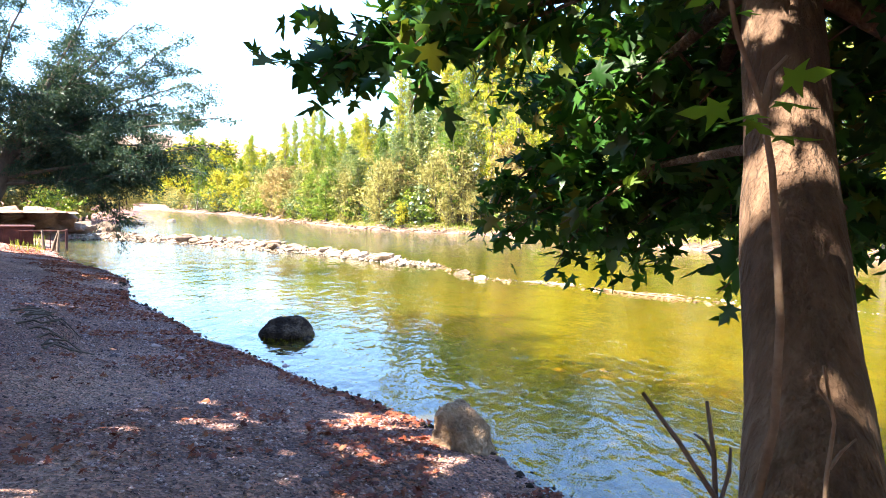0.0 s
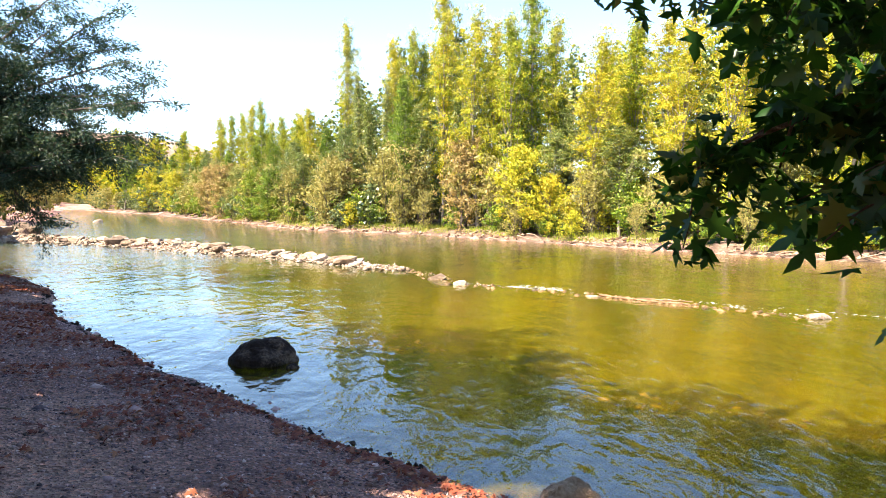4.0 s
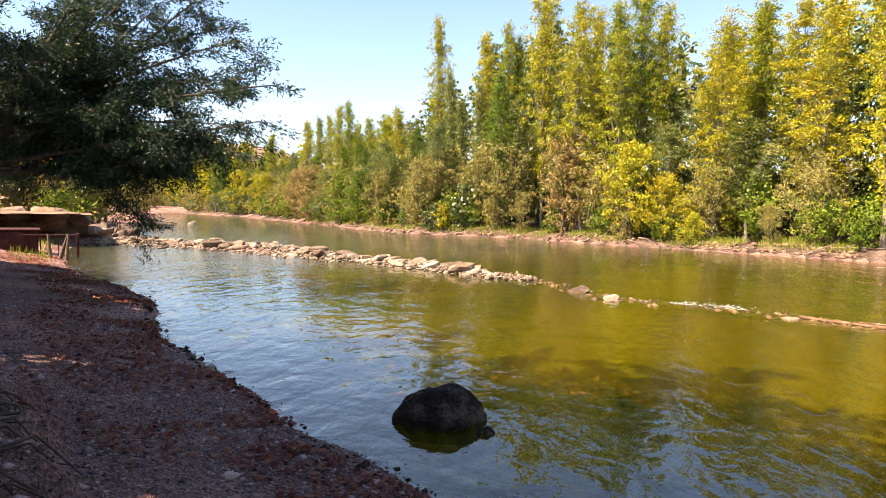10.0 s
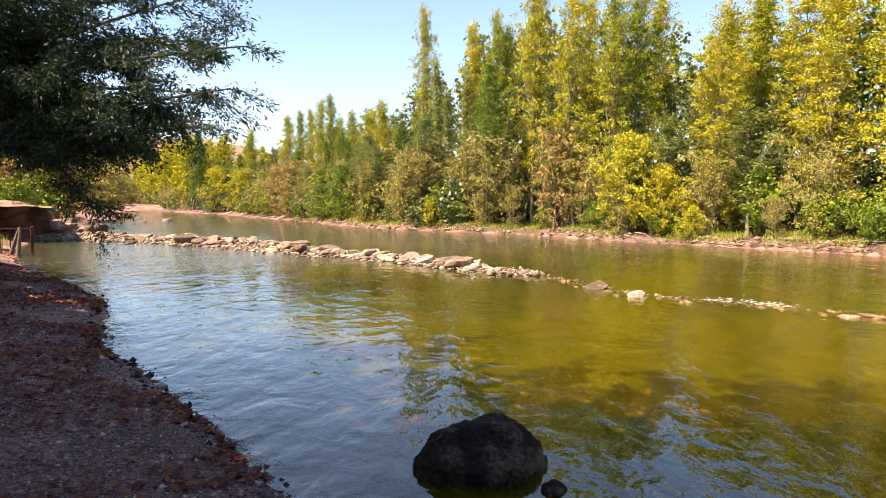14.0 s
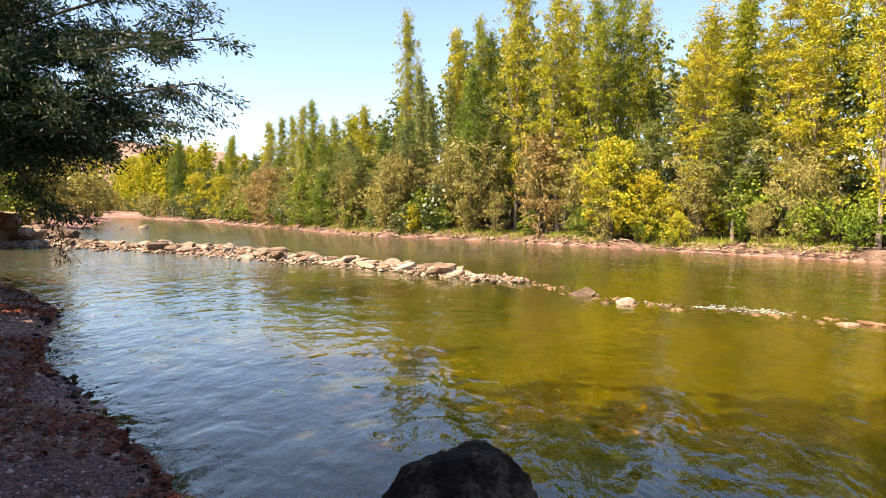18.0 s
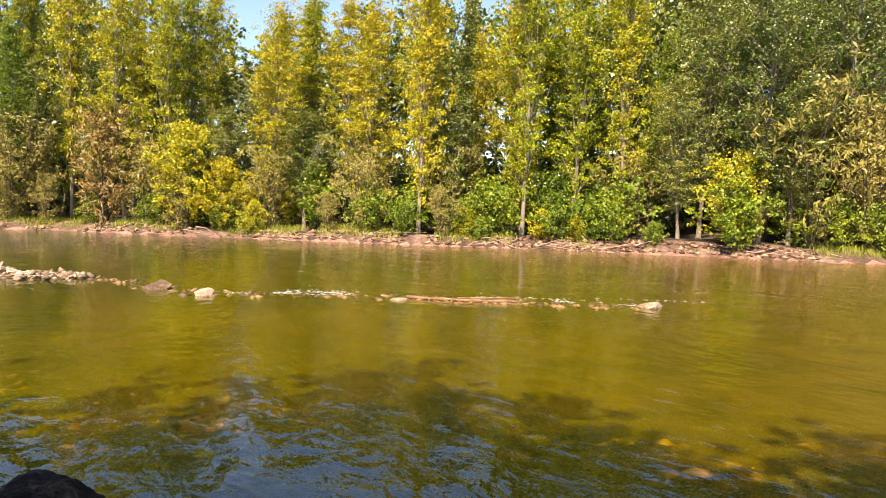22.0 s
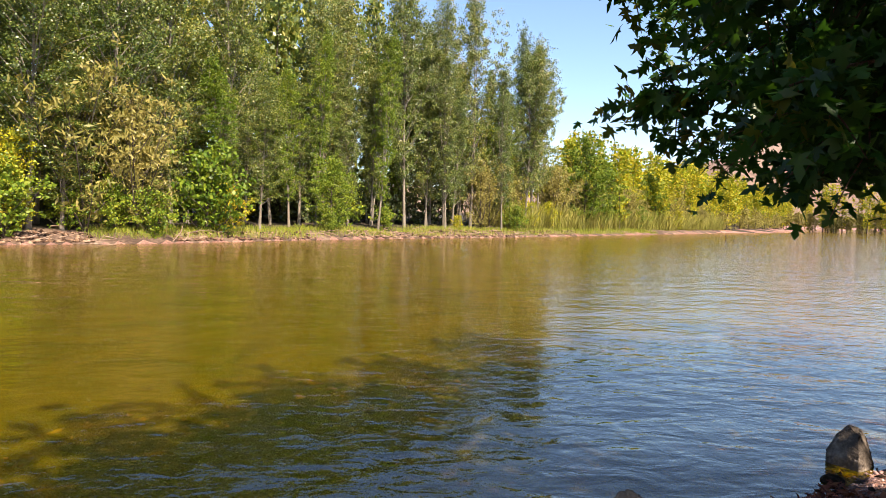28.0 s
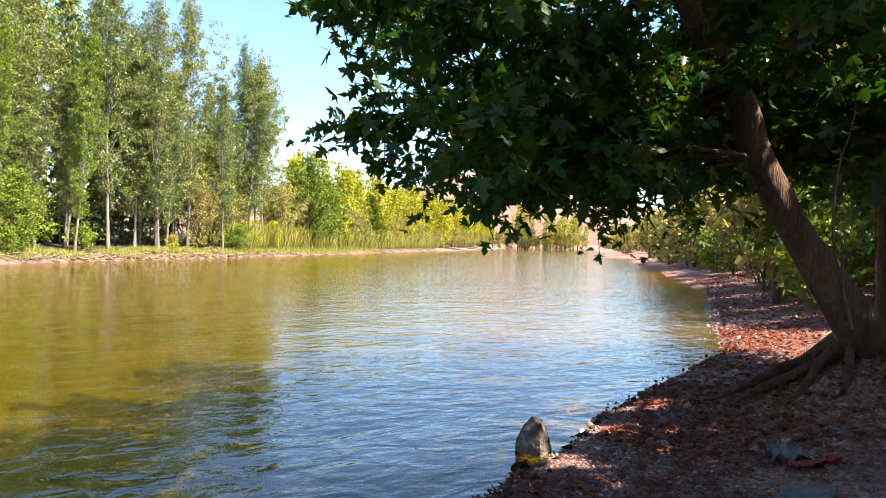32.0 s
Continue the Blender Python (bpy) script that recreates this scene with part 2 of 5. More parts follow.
FAR_SHORE = np.array([(-150, 330), (-104, 190), (-74, 140), (-55, 112), (-38, 95), (-20, 69), (-14, 60), (-8.4, 52.3), (0.5, 48.6), (5.2, 43.5), (10.3, 38.9), (15.2, 34.4), (20.8, 30.2),
                      (25, 25.4), (28.3, 21.5), (31.1, 18.6), (37.5, 14.5), (43, 10.4), (50.5, 4.2), (54.6, 0.3), (67.5, -9.5), (88, -25), (125, -53), (200, -105), (470, -250)], float)
WEIR = np.array([(-20, 33.5), (-16.5, 32.6), (-12.8, 32.0), (-9.4, 29.3), (-7.3, 27.4), (-4.6, 25.8), (-2.9, 24.4), (-1.5, 22.8), (0.1, 21.6), (1.0, 19.5), (1.65, 18.3), (3.1, 17.5), (4.8, 16.45), (6.5, 15.05), (8.6, 13.6)], float)
WEIR_HALF = [2.4, 2.3, 2.0, 1.6, 1.3, 1.05, 0.85, 0.65, 0.5, 0.45, 0.4, 0.38, 0.35, 0.33, 0.3]


def signed(poly, X, Y):
    """Distance to a polyline; positive to the left of its run."""
    best = np.full(X.shape, 1e9)
    sgn = np.ones(X.shape)
    for (x0, y0), (x1, y1) in zip(poly[:-1], poly[1:]):
        dx, dy = x1 - x0, y1 - y0
        u = np.clip(((X - x0) * dx + (Y - y0) * dy) / (dx * dx + dy * dy), 0, 1)
        ex, ey = X - (x0 + u * dx), Y - (y0 + u * dy)
        d = np.hypot(ex, ey)
        s = np.sign(dx * ey - dy * ex)
        near = d < best - 1e-9
        best = np.where(near, d, best)
        sgn = np.where(near, s, sgn)
    return best * np.where(sgn == 0, 1, sgn)


def weir_rise(X, Y):
    best, half = np.full(X.shape, 1e9), np.ones(X.shape)
    for i in range(len(WEIR) - 1):
        (x0, y0), (x1, y1) = WEIR[i], WEIR[i + 1]
        dx, dy = x1 - x0, y1 - y0
        u = np.clip(((X - x0) * dx + (Y - y0) * dy) / (dx * dx + dy * dy), 0, 1)
        d = np.hypot(X - (x0 + u * dx), Y - (y0 + u * dy))
        w = WEIR_HALF[i] * (1 - u) + WEIR_HALF[i + 1] * u
        near = d < best
        best, half = np.where(near, d, best), np.where(near, w, half)
    return np.exp(-(best / (half * 1.25)) ** 2), half


def wave_noise(X, Y):
    """Cheap smooth unevenness, from sums of sines."""
    z = np.zeros(X.shape)
    r = np.random.default_rng(5)
    for L, a in ((9, 0.10), (4.2, 0.06), (1.9, 0.035), (0.9, 0.02), (0.43, 0.012), (0.21, 0.007)):
        for _ in range(3):
            th, ph = r.uniform(0, 6.28, 2)
            z += a * 0.6 * np.sin((X * np.cos(th) + Y * np.sin(th)) * 6.28 / L + ph + 0.8 * np.sin((Y * np.cos(th) - X * np.sin(th)) * 4.1 / L))
    return z


def ground_z(X, Y):
    X, Y = np.asarray(X, float), np.asarray(Y, float)
    n = -signed(NEAR_SHORE, X, Y)      # positive on the near land
    f = signed(FAR_SHORE, X, Y)        # positive on the far land
    wn_ = wave_noise(X, Y)
    n = n + 0.5 * np.clip(wn_, -0.15, 0.15)
    f = f + 1.0 * np.clip(wn_, -0.3, 0.3)
    land = np.interp(n, [0, 0.25, 1.2, 3.2, 5.5, 8.0, 12, 40, 120], [0.0, 0.06, 0.19, 0.52, 0.78, 0.95, 1.1, 1.4, 3.0]) + wn_ * np.clip(n * 0.25, 0, 0.8)
    far = np.interp(f, [0, 0.15, 0.7, 1.1, 4, 12, 60, 150], [0.0, 0.12, 0.2, 0.42, 0.7, 1.2, 2.2, 4.0]) + wn_ * np.clip(f * 0.5, 0, 0.5)
    land = land + 0.34 * np.exp(-((X - 2.4) ** 2 + (Y + 0.65) ** 2) / 0.9) * (n > 0)
    edge = 2.15 + 0.25 * np.sin(X * 3.1 + Y * 1.7) + 0.12 * np.sin(X * 7.3 - Y * 6.1)
    land = land + 0.3 / (1 + np.exp(-np.clip((n - edge) / 0.05, -30, 30))) * np.exp(-((X + 4.3) ** 2 + (Y - 6.9) ** 2) / 2.6)
    wet = np.minimum(-n, -f)
    bed = -np.interp(wet, [0, 0.5, 2.0, 5.0, 9.0, 14], [0.0, 0.07, 0.22, 0.42, 0.6, 0.75]) + wn_ * np.clip(wet * 0.25, 0, 0.5)
    rise, half = weir_rise(X, Y)
    crest = np.where(half > 0.7, 0.1, -0.06)
    bed = bed * (1 - rise) + (crest + 0.4 * wn_) * rise
    return np.where(n > 0, land, np.where(f > 0, far, bed))


def spaced(knots):
    out = [knots[0][0]]
    for (a, step), (b, _) in zip(knots[:-1], knots[1:]):
        k = max(1, int(round((b - a) / step)))
        out += list(np.linspace(a, b, k + 1)[1:])
    return np.array(out)


GROUND = rough_mat("ground_soil", [(0.25, (0.115, 0.066, 0.06)), (0.5, (0.24, 0.142, 0.12)), (0.62, (0.35, 0.22, 0.175)), (0.8, (0.5, 0.35, 0.27))],
                   scale=0.6, fine=18, bumps=((3.0, 0.6, 0.12), (22.0, 1.0, 0.05), (70.0, 0.9, 0.02)), rough=0.95, tone=1.15)
gnt = GROUND.node_tree
gb = [n for n in gnt.nodes if n.type == "BSDF_PRINCIPLED"][0]
chips = node(gnt, "ShaderNodeTexVoronoi", Scale=38.0)
gnt.links.new(coords(gnt), chips.inputs["Vector"])
chip_tone = ramp(gnt, chips.outputs["Color"], [(0.0, (0.45, 0.42, 0.42)), (0.45, (0.85, 0.8, 0.78)), (0.8, (1.35, 1.15, 1.05)), (1.0, (1.7, 1.1, 0.9))])
soil = gb.inputs["Base Color"].links[0].from_socket
gnt.links.new(mix_col(gnt, 1.0, soil, chip_tone, "MULTIPLY"), gb.inputs["Base Color"])
gnt.links.new(bump(gnt, chips.outputs["Distance"], 1.0, 0.03, gb.inputs["Normal"].links[0].from_socket), gb.inputs["Normal"])
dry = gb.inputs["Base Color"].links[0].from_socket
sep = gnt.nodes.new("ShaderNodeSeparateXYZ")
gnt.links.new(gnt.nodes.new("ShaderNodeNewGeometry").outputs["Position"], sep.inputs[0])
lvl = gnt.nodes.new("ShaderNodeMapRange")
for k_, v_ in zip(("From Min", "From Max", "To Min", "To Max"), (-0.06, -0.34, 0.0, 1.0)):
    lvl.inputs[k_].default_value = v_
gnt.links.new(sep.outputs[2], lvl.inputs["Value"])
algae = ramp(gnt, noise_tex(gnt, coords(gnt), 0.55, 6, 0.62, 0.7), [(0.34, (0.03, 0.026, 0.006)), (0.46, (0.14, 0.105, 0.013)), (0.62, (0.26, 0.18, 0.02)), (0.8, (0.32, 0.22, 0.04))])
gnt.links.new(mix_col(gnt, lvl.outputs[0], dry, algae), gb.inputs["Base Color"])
gx = spaced([(-900, 90), (-200, 14), (-60, 2.2), (-26, 0.5), (-8, 0.14), (9, 0.5), (30, 0.9), (62, 2.5), (120, 14), (260, 90), (1200, 0)])
gy = spaced([(-900, 90), (-200, 14), (-50, 2.2), (-12, 0.4), (-3.5, 0.14), (12.5, 0.4), (38, 0.9), (70, 3), (120, 14), (300, 90), (1300, 0)])
GX, GY = np.meshgrid(gx, gy)
GZ = ground_z(GX, GY)
gi = np.arange(GX.size).reshape(GX.shape)
gq = np.stack([gi[:-1, :-1], gi[:-1, 1:], gi[1:, 1:], gi[1:, :-1]], -1).reshape(-1, 4)
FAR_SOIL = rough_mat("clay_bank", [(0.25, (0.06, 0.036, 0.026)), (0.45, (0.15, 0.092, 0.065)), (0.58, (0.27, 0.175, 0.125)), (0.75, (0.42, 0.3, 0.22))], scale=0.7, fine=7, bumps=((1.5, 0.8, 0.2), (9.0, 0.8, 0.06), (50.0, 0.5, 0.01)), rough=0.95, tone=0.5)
# leaf-litter brown, darkened so the colour holds the shade under the crowns
SHADED_FLOOR = rough_mat("shaded_floor", [(0.3, (0.028, 0.02, 0.013)), (0.55, (0.06, 0.043, 0.027)), (0.8, (0.11, 0.08, 0.048))], scale=0.8, fine=9, bumps=((2.0, 0.6, 0.15), (12.0, 0.7, 0.04)), rough=0.95)
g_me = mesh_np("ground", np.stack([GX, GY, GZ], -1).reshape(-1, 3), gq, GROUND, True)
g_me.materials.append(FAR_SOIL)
g_me.materials.append(SHADED_FLOOR)
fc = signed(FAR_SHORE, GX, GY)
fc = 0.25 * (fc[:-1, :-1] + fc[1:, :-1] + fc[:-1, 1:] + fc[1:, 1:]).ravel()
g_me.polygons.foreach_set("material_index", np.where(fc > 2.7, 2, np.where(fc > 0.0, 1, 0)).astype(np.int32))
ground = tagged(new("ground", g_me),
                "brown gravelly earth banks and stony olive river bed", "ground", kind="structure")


# ---------------------------------------------------------------- water
def water_mat():
    m, nt, out = mat_new("river_water")
    v = coords(nt)
    turned = nt.nodes.new("ShaderNodeMapping")
    turned.inputs["Rotation"].default_value = (0, 0, radians(35))
    turned.inputs["Scale"].default_value = (1.0, 0.6, 1)
    nt.links.new(v, turned.inputs[0])
    w = turned.outputs[0]
    # deeper green upstream, amber over the shallows downstream, pale turquoise at the far upstream end
    sx = nt.nodes.new("ShaderNodeSeparateXYZ")
    nt.links.new(v, sx.inputs[0])
    ax = node(nt, "ShaderNodeMath")
    ax.operation = "SUBTRACT"
    nt.links.new(sx.outputs[0], ax.inputs[0])
    nt.links.new(sx.outputs[1], ax.inputs[1])
    wander = node(nt, "ShaderNodeMath")
    wander.operation = "MULTIPLY_ADD"
    nt.links.new(noise_tex(nt, w, 0.16, 4, 0.6, 0.5), wander.inputs[0])
    wander.inputs[1].default_value = 26.0
    nt.links.new(ax.outputs[0], wander.inputs[2])
    part_ = nt.nodes.new("ShaderNodeMapRange")
    for k_, v_ in zip(("From Min", "From Max", "To Min", "To Max"), (-25.0, 22.0, 0.0, 1.0)):
        part_.inputs[k_].default_value = v_
    nt.links.new(wander.outputs[0], part_.inputs["Value"])
    # the current is calmer upstream and ruffled downstream
    nrm = bump(nt, noise_tex(nt, w, 0.9, 3, 0.5, 0.6), 0.45, 0.08)
    nrm = bump(nt, noise_tex(nt, w, 2.2, 2, 0.45, 1.2), 0.42, 0.036, nrm)
    for scale_, calm, ruffled, dist_ in ((4.5, 0.3, 0.8, 0.028), (13.0, 0.15, 0.55, 0.007)):
        force = ramp(nt, part_.outputs[0], [(p_, (calm + (ruffled - calm) * q_,) * 3) for p_, q_ in ((0.0, 1.2), (0.16, 0.9), (0.3, 0.0), (0.5, 0.05), (1.0, 0.65))])
        nrm = bump(nt, noise_tex(nt, w, scale_, 3, 0.5, 0.7), calm, dist_, nrm)
        nt.links.new(force, nrm.node.inputs["Strength"])
    fr = node(nt, "ShaderNodeFresnel", IOR=1.62)
    nt.links.new(nrm, fr.inputs["Normal"])
    gl = node(nt, "ShaderNodeBsdfGlossy", Roughness=0.03)
    gl.inputs[0].default_value = (1, 1, 1, 1)
    nt.links.new(nrm, gl.inputs["Normal"])
    tr = node(nt, "ShaderNodeBsdfTransparent")
    tr.inputs[0].default_value = (0.8, 0.68, 0.05, 1)
    df = node(nt, "ShaderNodeBsdfDiffuse")
    # first stop: aerated water, with reflected sky put into the colour too
    nt.links.new(ramp(nt, part_.outputs[0], [(0.0, (0.06, 0.1, 0.075)), (0.13, (0.025, 0.06, 0.018)), (0.3, (0.04, 0.068, 0.004)), (0.52, (0.105, 0.095, 0.0003)), (1.0, (0.15, 0.1, 0.0003))]), df.inputs[0])
    body = nt.nodes.new("ShaderNodeMixShader")
    body.inputs[0].default_value = 0.32
    nt.links.new(tr.outputs[0], body.inputs[1])
    nt.links.new(df.outputs[0], body.inputs[2])
    mx = nt.nodes.new("ShaderNodeMixShader")
    cap = node(nt, "ShaderNodeMath")
    cap.operation = "MINIMUM"
    nt.links.new(fr.outputs[0], cap.inputs[0])
    cap.inputs[1].default_value = 0.6
    nt.links.new(cap.outputs[0], mx.inputs[0])
    nt.links.new(body.outputs[0], mx.inputs[1])
    nt.links.new(gl.outputs[0], mx.inputs[2])
    nt.links.new(mx.outputs[0], out.inputs[0])
    return m


WATER = water_mat()
wv = [(-400, -400, 0), (600, -400, 0), (600, 600, 0), (-400, 600, 0)]
water = tagged(new("water", mesh_np("water", wv, np.array([(0, 1, 2, 3)]), WATER)), "clear shallow olive-green river with small ripples", "river", kind="structure")

# ---------------------------------------------------------------- foliage colours
BARK_PALE = rough_mat("bark_pale", [(0.2, (0.16, 0.13, 0.10)), (0.5, (0.26, 0.22, 0.17)), (0.8, (0.42, 0.37, 0.30))], scale=4, fine=30, bumps=((9, 0.5, 0.03), (45, 0.5, 0.01)), obj=True, vscale=(1, 1, 0.3))
BARK_DARK = rough_mat("bark_dark", [(0.2, (0.045, 0.035, 0.028)), (0.5, (0.11, 0.085, 0.065)), (0.8, (0.2, 0.16, 0.13))], scale=4, fine=30, bumps=((9, 0.6, 0.03), (45, 0.5, 0.01)), obj=True, vscale=(1, 1, 0.3))
L_POPLAR = leaf_mat("poplar_leaf", [(0.055, 0.13, 0.008), (0.23, 0.33, 0.016), (0.58, 0.53, 0.024), (0.95, 0.6, 0.045)], gloss=0.022, shift=0.55)
L_GREEN = leaf_mat("broad_leaf", [(0.035, 0.085, 0.01), (0.11, 0.2, 0.016), (0.24, 0.32, 0.025), (0.46, 0.48, 0.045)], gloss=0.022, shift=0.35)
L_YELLOW = leaf_mat("yellowing_leaf", [(0.13, 0.2, 0.01), (0.36, 0.4, 0.02), (0.6, 0.53, 0.03), (0.84, 0.56, 0.045)], gloss=0.022, shift=0.3)
L_SILVER = leaf_mat("grey_poplar_leaf", [(0.02, 0.055, 0.009), (0.085, 0.15, 0.018), (0.24, 0.29, 0.04), (0.62, 0.54, 0.11)], gloss=0.06, shift=0.4)
# darkened poplar leaf: the wood's inner shade is put into its colour
L_SHADED = leaf_mat("shaded_poplar_leaf", [(0.03, 0.06, 0.022), (0.08, 0.125, 0.04), (0.17, 0.21, 0.06), (0.36, 0.36, 0.1)], gloss=0.05, shift=0.35)
L_OLIVE = leaf_mat("olive_leaf", [(0.16, 0.16, 0.035), (0.28, 0.26, 0.06), (0.42, 0.36, 0.1), (0.52, 0.42, 0.14)], shift=0.3)
L_BROWN = leaf_mat("tamarisk_leaf", [(0.22, 0.16, 0.05), (0.36, 0.26, 0.08), (0.48, 0.33, 0.12), (0.58, 0.38, 0.17)], shift=0.3)
L_PLANE = leaf_mat("plane_leaf", [(0.012, 0.05, 0.007), (0.026, 0.09, 0.011), (0.044, 0.13, 0.015), (0.07, 0.17, 0.02), (0.25, 0.14, 0.02)], trans=0.3, gloss=0.03, shift=0.1, rough=0.4)
L_FEATHER = leaf_mat("feathery_leaf", [(0.016, 0.04, 0.028), (0.03, 0.066, 0.044), (0.055, 0.1, 0.064), (0.12, 0.14, 0.07)], shift=0.1, trans=0.26)
L_GRASS = leaf_mat("grass_blade", [(0.12, 0.2, 0.012), (0.22, 0.31, 0.02), (0.38, 0.4, 0.04), (0.5, 0.44, 0.12)], shift=0.2)
L_LITTER = leaf_mat("fallen_leaf", [(0.09, 0.03, 0.022), (0.2, 0.05, 0.03), (0.34, 0.09, 0.045), (0.46, 0.2, 0.1)], trans=0.05, gloss=0.022, shift=0.0)


# ---------------------------------------------------------------- trees of the far bank
ARR = {}


def build_tree(name, label, seed, H, base, spread, rise, limbs, leaves, size, leaf, bark, tmpl=DIAMOND, trunk_r=0.14, top_pow=0.8, clump=0.33, lean=0.03, group="trees of the far bank"):
    """A trunk, limbs and a crown of single leaves. rise: how steeply the limbs climb (0 level, 1 upright)."""
    rng = np.random.default_rng(seed)
    root = thing(name, label, "tree", group)
    trunk = curve_pts((0, 0, -0.4), (lean * H * rng.normal(), lean * H * rng.normal(), H), 10, rng, 0.015)
    tr = trunk_r * (1 - 0.93 * np.linspace(0, 1, 10) ** 0.8)
    tr[0] *= 1.35
    TV = tubes([(trunk, tr)], 7)
    part("trunk", mesh_np("trunk", *TV, bark, True), root)
    lines, C = [], []
    u0 = base / H
    for i in range(limbs):
        u = u0 + (0.97 - u0) * ((i + rng.random()) / limbs)
        p = np.array([np.interp(u, np.linspace(0, 1, 10), trunk[:, k]) for k in range(3)])
        prof = math.sin(math.pi * min(1.0, ((u - u0) / (1 - u0)) ** top_pow * 0.86 + 0.14))
        L = max(0.5, spread * prof * rng.uniform(0.65, 1.25))
        az = i * 2.4 + rng.normal() * 0.4
        r = min(0.95, rise + 0.12 * rng.normal())
        d = np.array([math.cos(az) * (1 - r), math.sin(az) * (1 - r), r + 0.15])
        d /= np.linalg.norm(d)
        tip = p + d * L / max(0.35, (1 - r) ** 0.6)
        tip[2] = min(tip[2], H * 1.02)
        b = curve_pts(p, tip, 5, rng, 0.07)
        lines.append((b, np.linspace(trunk_r * 0.28 * (1 - u) + 0.012, 0.006, 5)))
        k = int(leaves / limbs * (0.5 + prof))
        m = 9
        s = rng.uniform(0.15, 1.05, m)
        q = np.stack([np.interp(s, np.linspace(0, 1, 5), b[:, j]) for j in range(3)], 1) + rng.normal(size=(m, 3)) * clump * 0.8
        w = rng.uniform(0.4, 1.6, m)
        C.append(q[rng.choice(m, k, p=w / w.sum())] + rng.normal(size=(k, 3)) * clump * np.array([0.52, 0.52, 0.36]))
    BV = tubes(lines, 4)
    part("branchwork", mesh_np("branchwork", *BV, bark), root)
    C = np.concatenate(C)
    S = size * rng.uniform(0.6, 1.3, len(C))
    CV = scatter_leaves(rng, C, S, *tmpl, up=0.35, hang=0.4)
    part("crown", mesh_np("crown", *CV, leaf), root)
    ARR[root.name] = (TV, BV, CV, bark, leaf)
    return root


def along(poly, step, start=0.0):
    seg = np.linalg.norm(np.diff(poly, axis=0), axis=1)
    s = np.concatenate([[0], np.cumsum(seg)])
    for q in np.arange(start, s[-1], step):
        i = min(len(seg) - 1, int(np.searchsorted(s, q, side="right") - 1))
        d = (poly[i + 1] - poly[i]) / seg[i]
        yield q, poly[i] + d * (q - s[i]), d


def merged(name, label, category, items):
    """Many copies of trees, (arrays, matrix) each, joined into one object of kind stuff."""
    VS, FS, MI, mats, base = [], [], [], [], 0
    for arr, m in items:
        R, t = np.array(m.to_3x3()), np.array(m.translation)
        for (V, F), mat in ((arr[0], arr[3]), (arr[2], arr[4])):
            F = F[0] if isinstance(F, list) else F
            if mat not in mats:
                mats.append(mat)
            VS.append(V @ R.T + t)
            FS.append(F + base)
            MI.append(np.full(len(F), mats.index(mat), np.int32))
            base += len(V)
    me = mesh_np(name, np.concatenate(VS), np.concatenate(FS))
    for mat in mats:
        me.materials.append(mat)
    me.polygons.foreach_set("material_index", np.concatenate(MI))
    return tagged(new(name, me), label, category, kind="stuff")


def spot(x, y, scale=1.0, turn=0.0, tall=1.0, sink=0.1):
    z = float(ground_z(np.array([x]), np.array([y]))[0]) - sink
    return Matrix.Translation((x, y, z)) @ Matrix.Rotation(turn, 4, "Z") @ Matrix.Diagonal((scale, scale, scale * tall, 1))

POP = "tall slender poplar with pale trunk and yellowing green leaves"
SHRUBS = "shrubs of the banks"
kinds = {
    "pop_a": build_tree("poplar_tree", POP, 11, 18, 2.2, 2.2, 0.7, 72, 15660, 0.131, L_POPLAR, BARK_PALE, clump=0.31),
    "pop_b": build_tree("poplar_tree", POP, 12, 18, 3.0, 2.7, 0.62, 70, 16675, 0.135, L_SILVER, BARK_PALE, lean=0.05, clump=0.33),
    "pop_c": build_tree("poplar_tree", "tall poplar with dense dark green leaves", 13, 18, 2.8, 2.2, 0.68, 70, 16675, 0.135, L_GREEN, BARK_PALE, clump=0.28),
    "pop_d": build_tree("poplar_tree", "tall poplar turning yellow, on the river bank", 14, 18, 2.0, 2.4, 0.64, 66, 15225, 0.127, L_YELLOW, BARK_PALE, clump=0.28),
    "pop_e": build_tree("poplar_tree", "thin narrow poplar spire with sparse leaves", 15, 18, 2.6, 1.15, 0.84, 60, 9860, 0.135, L_SILVER, BARK_PALE, trunk_r=0.12, clump=0.26),
    "pop_f": build_tree("poplar_tree", "open poplar with bare pale trunk and loose crown", 25, 18, 3.6, 3.2, 0.5, 74, 18850, 0.131, L_SILVER, BARK_PALE, trunk_r=0.15, lean=0.06, clump=0.32),
    "mid": build_tree("broadleaf_tree", "round green broadleaf tree on the far bank", 16, 9, 0.5, 3.2, 0.42, 48, 8000, 0.19, L_GREEN, BARK_DARK, top_pow=0.6),
    "lime": build_tree("broadleaf_tree", "bright yellow-green broadleaf tree at the water", 26, 7, 0.4, 2.9, 0.42, 48, 7600, 0.175, L_YELLOW, BARK_DARK, top_pow=0.55),
}
stuff_kinds = {
    "back": build_tree("wood", POP, 17, 17, 1.0, 2.8, 0.64, 40, 1900, 0.36, L_SILVER, BARK_DARK),
    "far": build_tree("wood", POP, 18, 14, 0.1, 2.7, 0.66, 34, 1000, 0.46, L_POPLAR, BARK_DARK),
    "dim": build_tree("wood", POP, 20, 4.5, 0.1, 2.2, 0.4, 20, 700, 0.38, L_SHADED, BARK_DARK, top_pow=0.5),
    "low": build_tree("wood", POP, 19, 5, 0.1, 2.4, 0.45, 24, 800, 0.36, L_OLIVE, BARK_DARK, top_pow=0.5),
}
